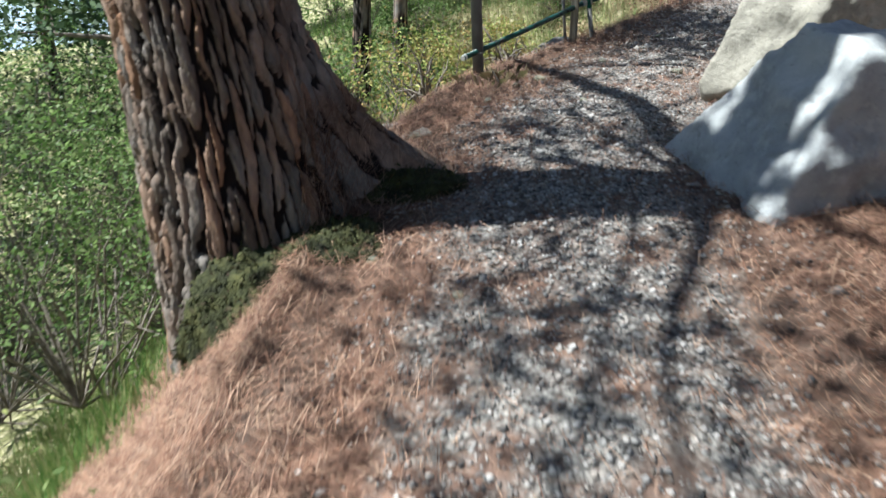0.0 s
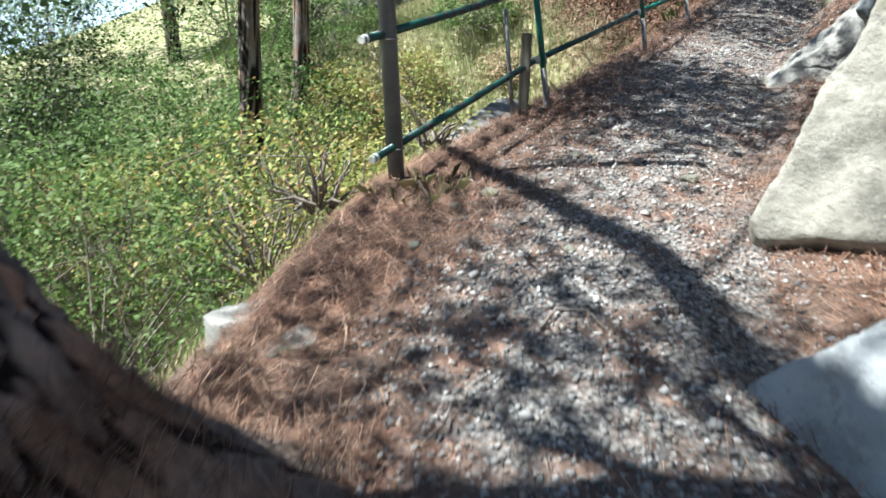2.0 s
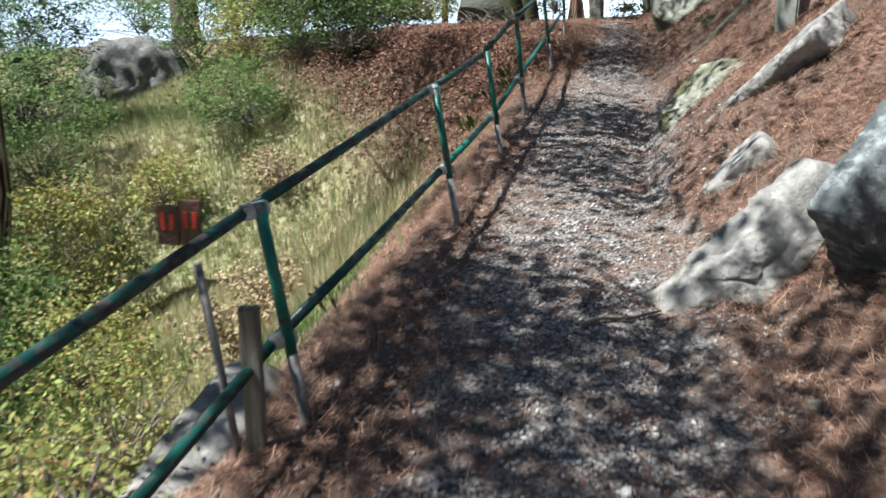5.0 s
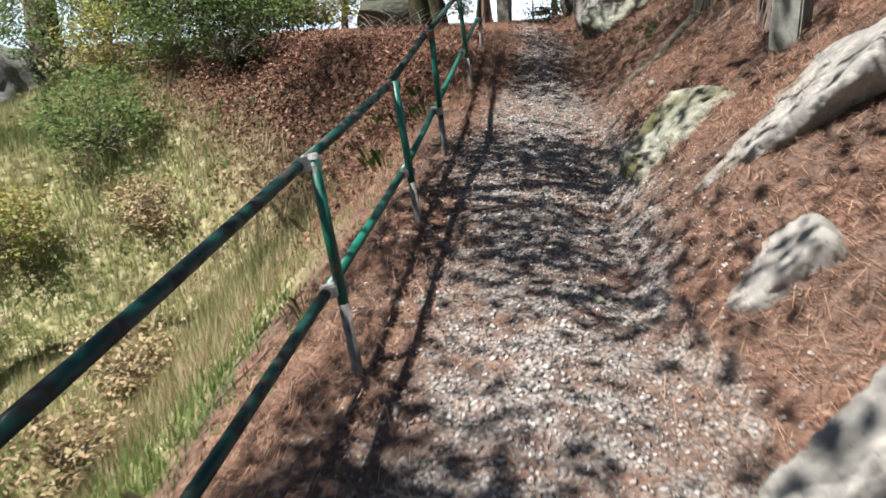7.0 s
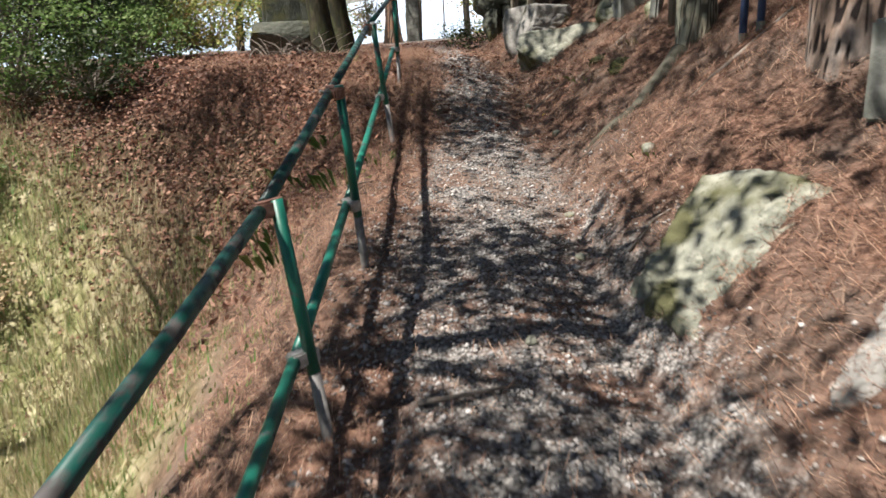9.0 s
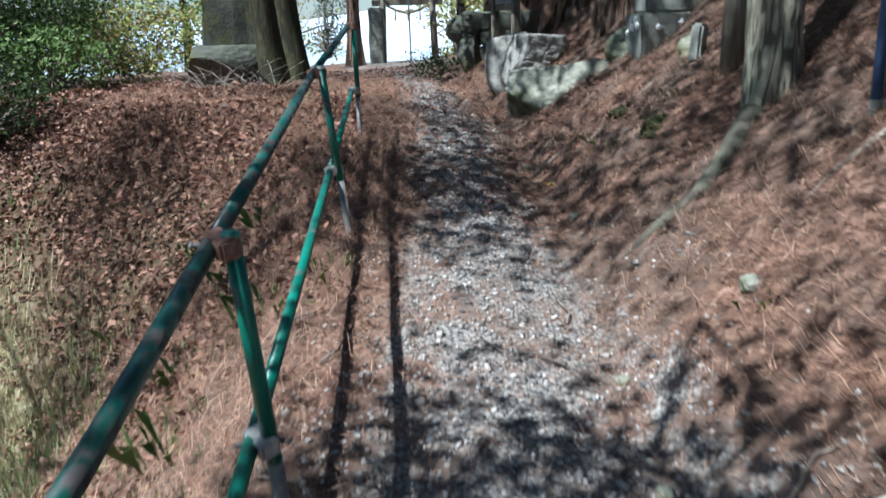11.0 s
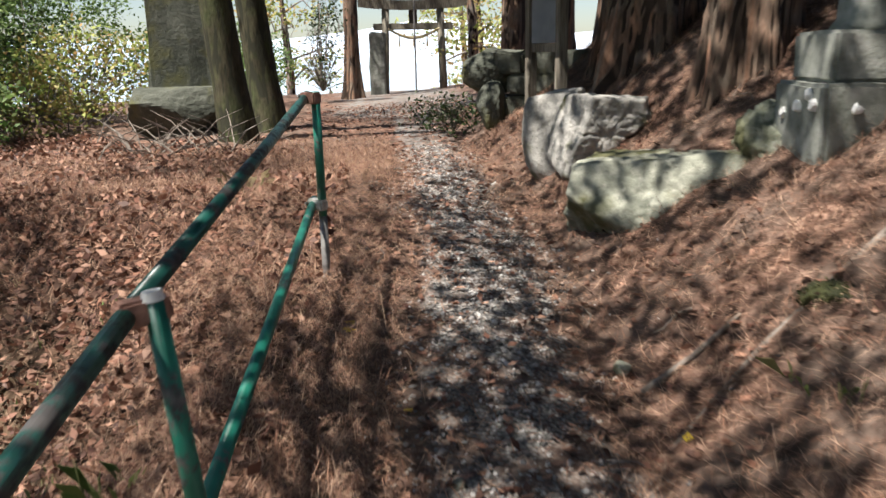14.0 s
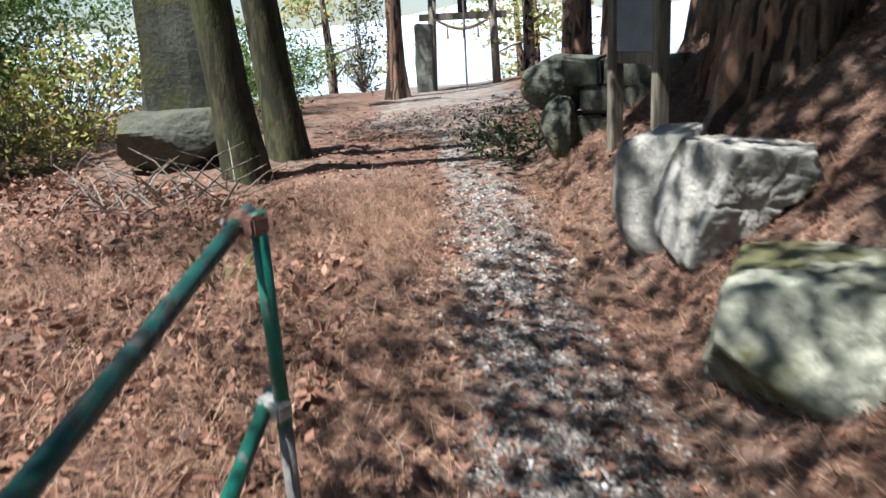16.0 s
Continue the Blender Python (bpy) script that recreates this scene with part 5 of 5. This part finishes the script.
def stick(pts, radius, label, mat="twig", name="fallen_stick"):
    pts = [(x, y, h1(x, y) + dz) for x, y, dz in pts]
    ob = part(name, tube(pts, [radius * (1 - 0.6 * i / (len(pts) - 1)) for i in range(len(pts))], 7), M[mat], smooth=True)
    return tagged(ob, label, "stick", "fallen sticks")


stick([(2.89, 8.6, 0.012), (3.02, 8.63, 0.03), (3.18, 8.62, 0.025), (3.42, 8.7, 0.02)], 0.016, "bent dark stick lying on the gravel")
stick([(4.35, 12.0, 0.02), (4.55, 11.92, 0.03), (4.8, 11.9, 0.02)], 0.014, "short dark stick lying beside the handrail")
stick([(0.72, 4.75, 0.01), (0.8, 4.85, 0.03), (0.92, 4.84, 0.03), (0.96, 4.72, 0.01)], 0.009, "thin curled twig on the gravel")
stick([(0.33, 6.55, 0.0), (0.36, 6.45, 0.12), (0.42, 6.28, 0.03)], 0.009, "pale dry twig leaning by the grey pole")
stick([(8.55, 16.35, 0.01), (8.7, 16.2, 0.03), (8.9, 16.12, 0.02)], 0.02, "pale piece of fallen branch on needles")
lg = [(7.42, 14.34), (7.6, 14.25), (7.85, 14.18), (8.1, 14.15), (8.45, 14.25)]
root = part("tree_root", tube([(x, y, h1(x, y) - 0.008 + 0.01 * math.sin(i * 2)) for i, (x, y) in enumerate(lg)], [0.016, 0.04, 0.055, 0.07, 0.09], 12), M["bark_pale"], smooth=True)
tagged(root, "lichened grey root running down the bank", "root")
for pts in ([(8.3, 16.0), (8.75, 15.9), (9.3, 15.7)], [(7.3, 13.35), (7.6, 13.25), (8.0, 12.9)]):
    rt = part("tree_root", tube([(x, y, h1(x, y) - 0.005) for x, y in pts], [0.008, 0.016, 0.02], 8), M["twig"], smooth=True)
    tagged(rt, "thin bare root among pine needles", "root")

TUFT = [(5.32, 16.05, 0.35, 60, "grass"), (4.91, 14.89, 0.35, 60, "grass"), (6.47, 17.27, 0.3, 60, "grass"), (6.28, 18.16, 0.3, 50, "grass"), (8.36, 20.6, 0.28, 60, "dry_grass"), (6.0, 15.3, 0.2, 40, "grass"), (0.47, 6.66, 0.22, 110, "dry_grass"), (0.3, 6.5, 0.2, 60, "dry_grass"), (5.6, 15.2, 0.28, 50, "grass"), (5.9, 16.6, 0.3, 50, "grass"), (3.1, 11.6, 0.22, 60, "dry_grass"),
        (2.1, 10.3, 0.3, 50, "dry_grass"), (1.0, 8.9, 0.3, 50, "dry_grass"), (8.55, 15.48, 0.14, 40, "grass"), (6.91, 13.09, 0.1, 24, "grass"), (8.9, 15.2, 0.16, 60, "dry_grass"), (5.5, 18.6, 0.25, 40, "grass"), (4.4, 16.0, 0.35, 60, "dry_grass")]
for k, (x, y, ln, n, mt) in enumerate(TUFT):
    tuft((x, y, h1(x, y)), int(n * 0.5), ln * 0.75, 400 + k, mt, "tuft of green grass on the leafy bank" if mt == "grass" else "tuft of pale dry grass by the path", spread_r=0.2)

for k, (x, y) in enumerate([(7.64, 17.44), (7.68, 17.5), (7.51, 16.7), (8.35, 15.95)]):
    v, f = leaves(np.array([[x, y, h1(x, y) + 0.02]]), 0.08, np.random.RandomState(500 + k), 0.9, 0.65)
    yl = fast_mesh("yellow_leaf", v, f, M["yellow_leaf"])
    tagged(yl, "bright yellow fallen leaf on the path", "leaf", "yellow leaves")

for k, (x, y, s) in enumerate([(0.75, 6.36, 0.05), (0.54, 6.22, 0.035), (2.86, 7.59, 0.04), (3.4, 7.6, 0.045), (7.86, 15.18, 0.05), (8.65, 16.56, 0.06), (6.1, 12.95, 0.045), (6.6, 13.6, 0.04), (-0.3, 3.0, 0.03), (0.1, 2.6, 0.03), (1.35, 6.9, 0.04), (7.0, 13.25, 0.07), (5.1, 12.2, 0.04), (4.3, 10.5, 0.035), (2.1, 8.0, 0.035), (1.0, 5.5, 0.03), (7.4, 16.2, 0.03), (8.1, 17.3, 0.03), (0.3, 5.7, 0.04), (1.9, 6.4, 0.05)]):
    st = part("stone", rock_mesh((s, s * 0.8, s * 0.6), 600 + k, 7, 0.08, (), 3), M["rock_moss"])
    st.matrix_world = pose(x, y, h1(x, y) + s * 0.25, 0, 0, k * 47)
    tagged(st, "loose pale stone lying on the path", "stone", "loose stones on the path")

# fallen twigs on the needles
tw = np.random.RandomState(88)
for k in range(46):
    y = tw.uniform(3.5, 20)
    d = tw.choice([tw.uniform(-0.75, -0.3), tw.uniform(0.3, 2.2), tw.uniform(0.5, 1.6)])
    x = float(np.interp(y, PATH_Y, PATH_X)) + d * 1.15
    a, l = tw.uniform(0, 6.28), tw.uniform(0.12, 0.45)
    stick([(x, y, 0.012), (x + math.cos(a) * l * 0.35, y + math.sin(a) * l * 0.35, 0.03), (x + math.cos(a + 0.3) * l * 0.7, y + math.sin(a + 0.3) * l * 0.7, 0.025), (x + math.cos(a) * l, y + math.sin(a) * l, 0.012)], tw.uniform(0.003, 0.008), "thin dry twig fallen among pine needles")

# a heap of dead twigs before the monument
heap = np.random.RandomState(77)
bm = bmesh.new()
for k in range(70):
    x, y = 8.55 + heap.normal() * 0.45, 23.4 + heap.normal() * 0.5
    z = h1(x, y)
    a, l = heap.uniform(0, 6.28), heap.uniform(0.3, 0.8)
    dx, dy, dz = math.cos(a) * l, math.sin(a) * l, heap.uniform(0.05, 0.45)
    t = tube([(x, y, z), (x + dx * 0.5, y + dy * 0.5, z + dz * 0.7), (x + dx, y + dy, z + dz)], [0.011, 0.008, 0.003], 4, False)
    me = bpy.data.meshes.new("t")
    t.to_mesh(me)
    t.free()
    bm.from_mesh(me)
    bpy.data.meshes.remove(me)
tagged(part("twig_heap", bm, M["twig"]), "heap of pale dry twigs on the ground", "twigs", kind="stuff")

# needles caught on the old pine's root
nr = np.random.RandomState(77)
bpy.context.view_layer.update()
stem = [c for c in old_pine.children if c.name.startswith("trunk")][0]
spots = np.array([tuple(stem.matrix_world @ v.co) for v in stem.data.vertices])
spots = spots[(spots[:, 0] > -0.66) & (spots[:, 2] > 0.3) & (spots[:, 2] < 0.98) & (spots[:, 1] < 4.3)]
pick = spots[nr.randint(0, len(spots), 5200)] + nr.normal(size=(5200, 3)) * 0.02
v, f = strips(pick[:, 0], pick[:, 1], pick[:, 2] + 0.004, nr.uniform(0.05, 0.13, 5200), 0.0022, nr, 0.012, 0.6)
tagged(fast_mesh("needle_drift", v, f, M["needle"]), "dark red pine needles caught on the root", "needles", kind="stuff")
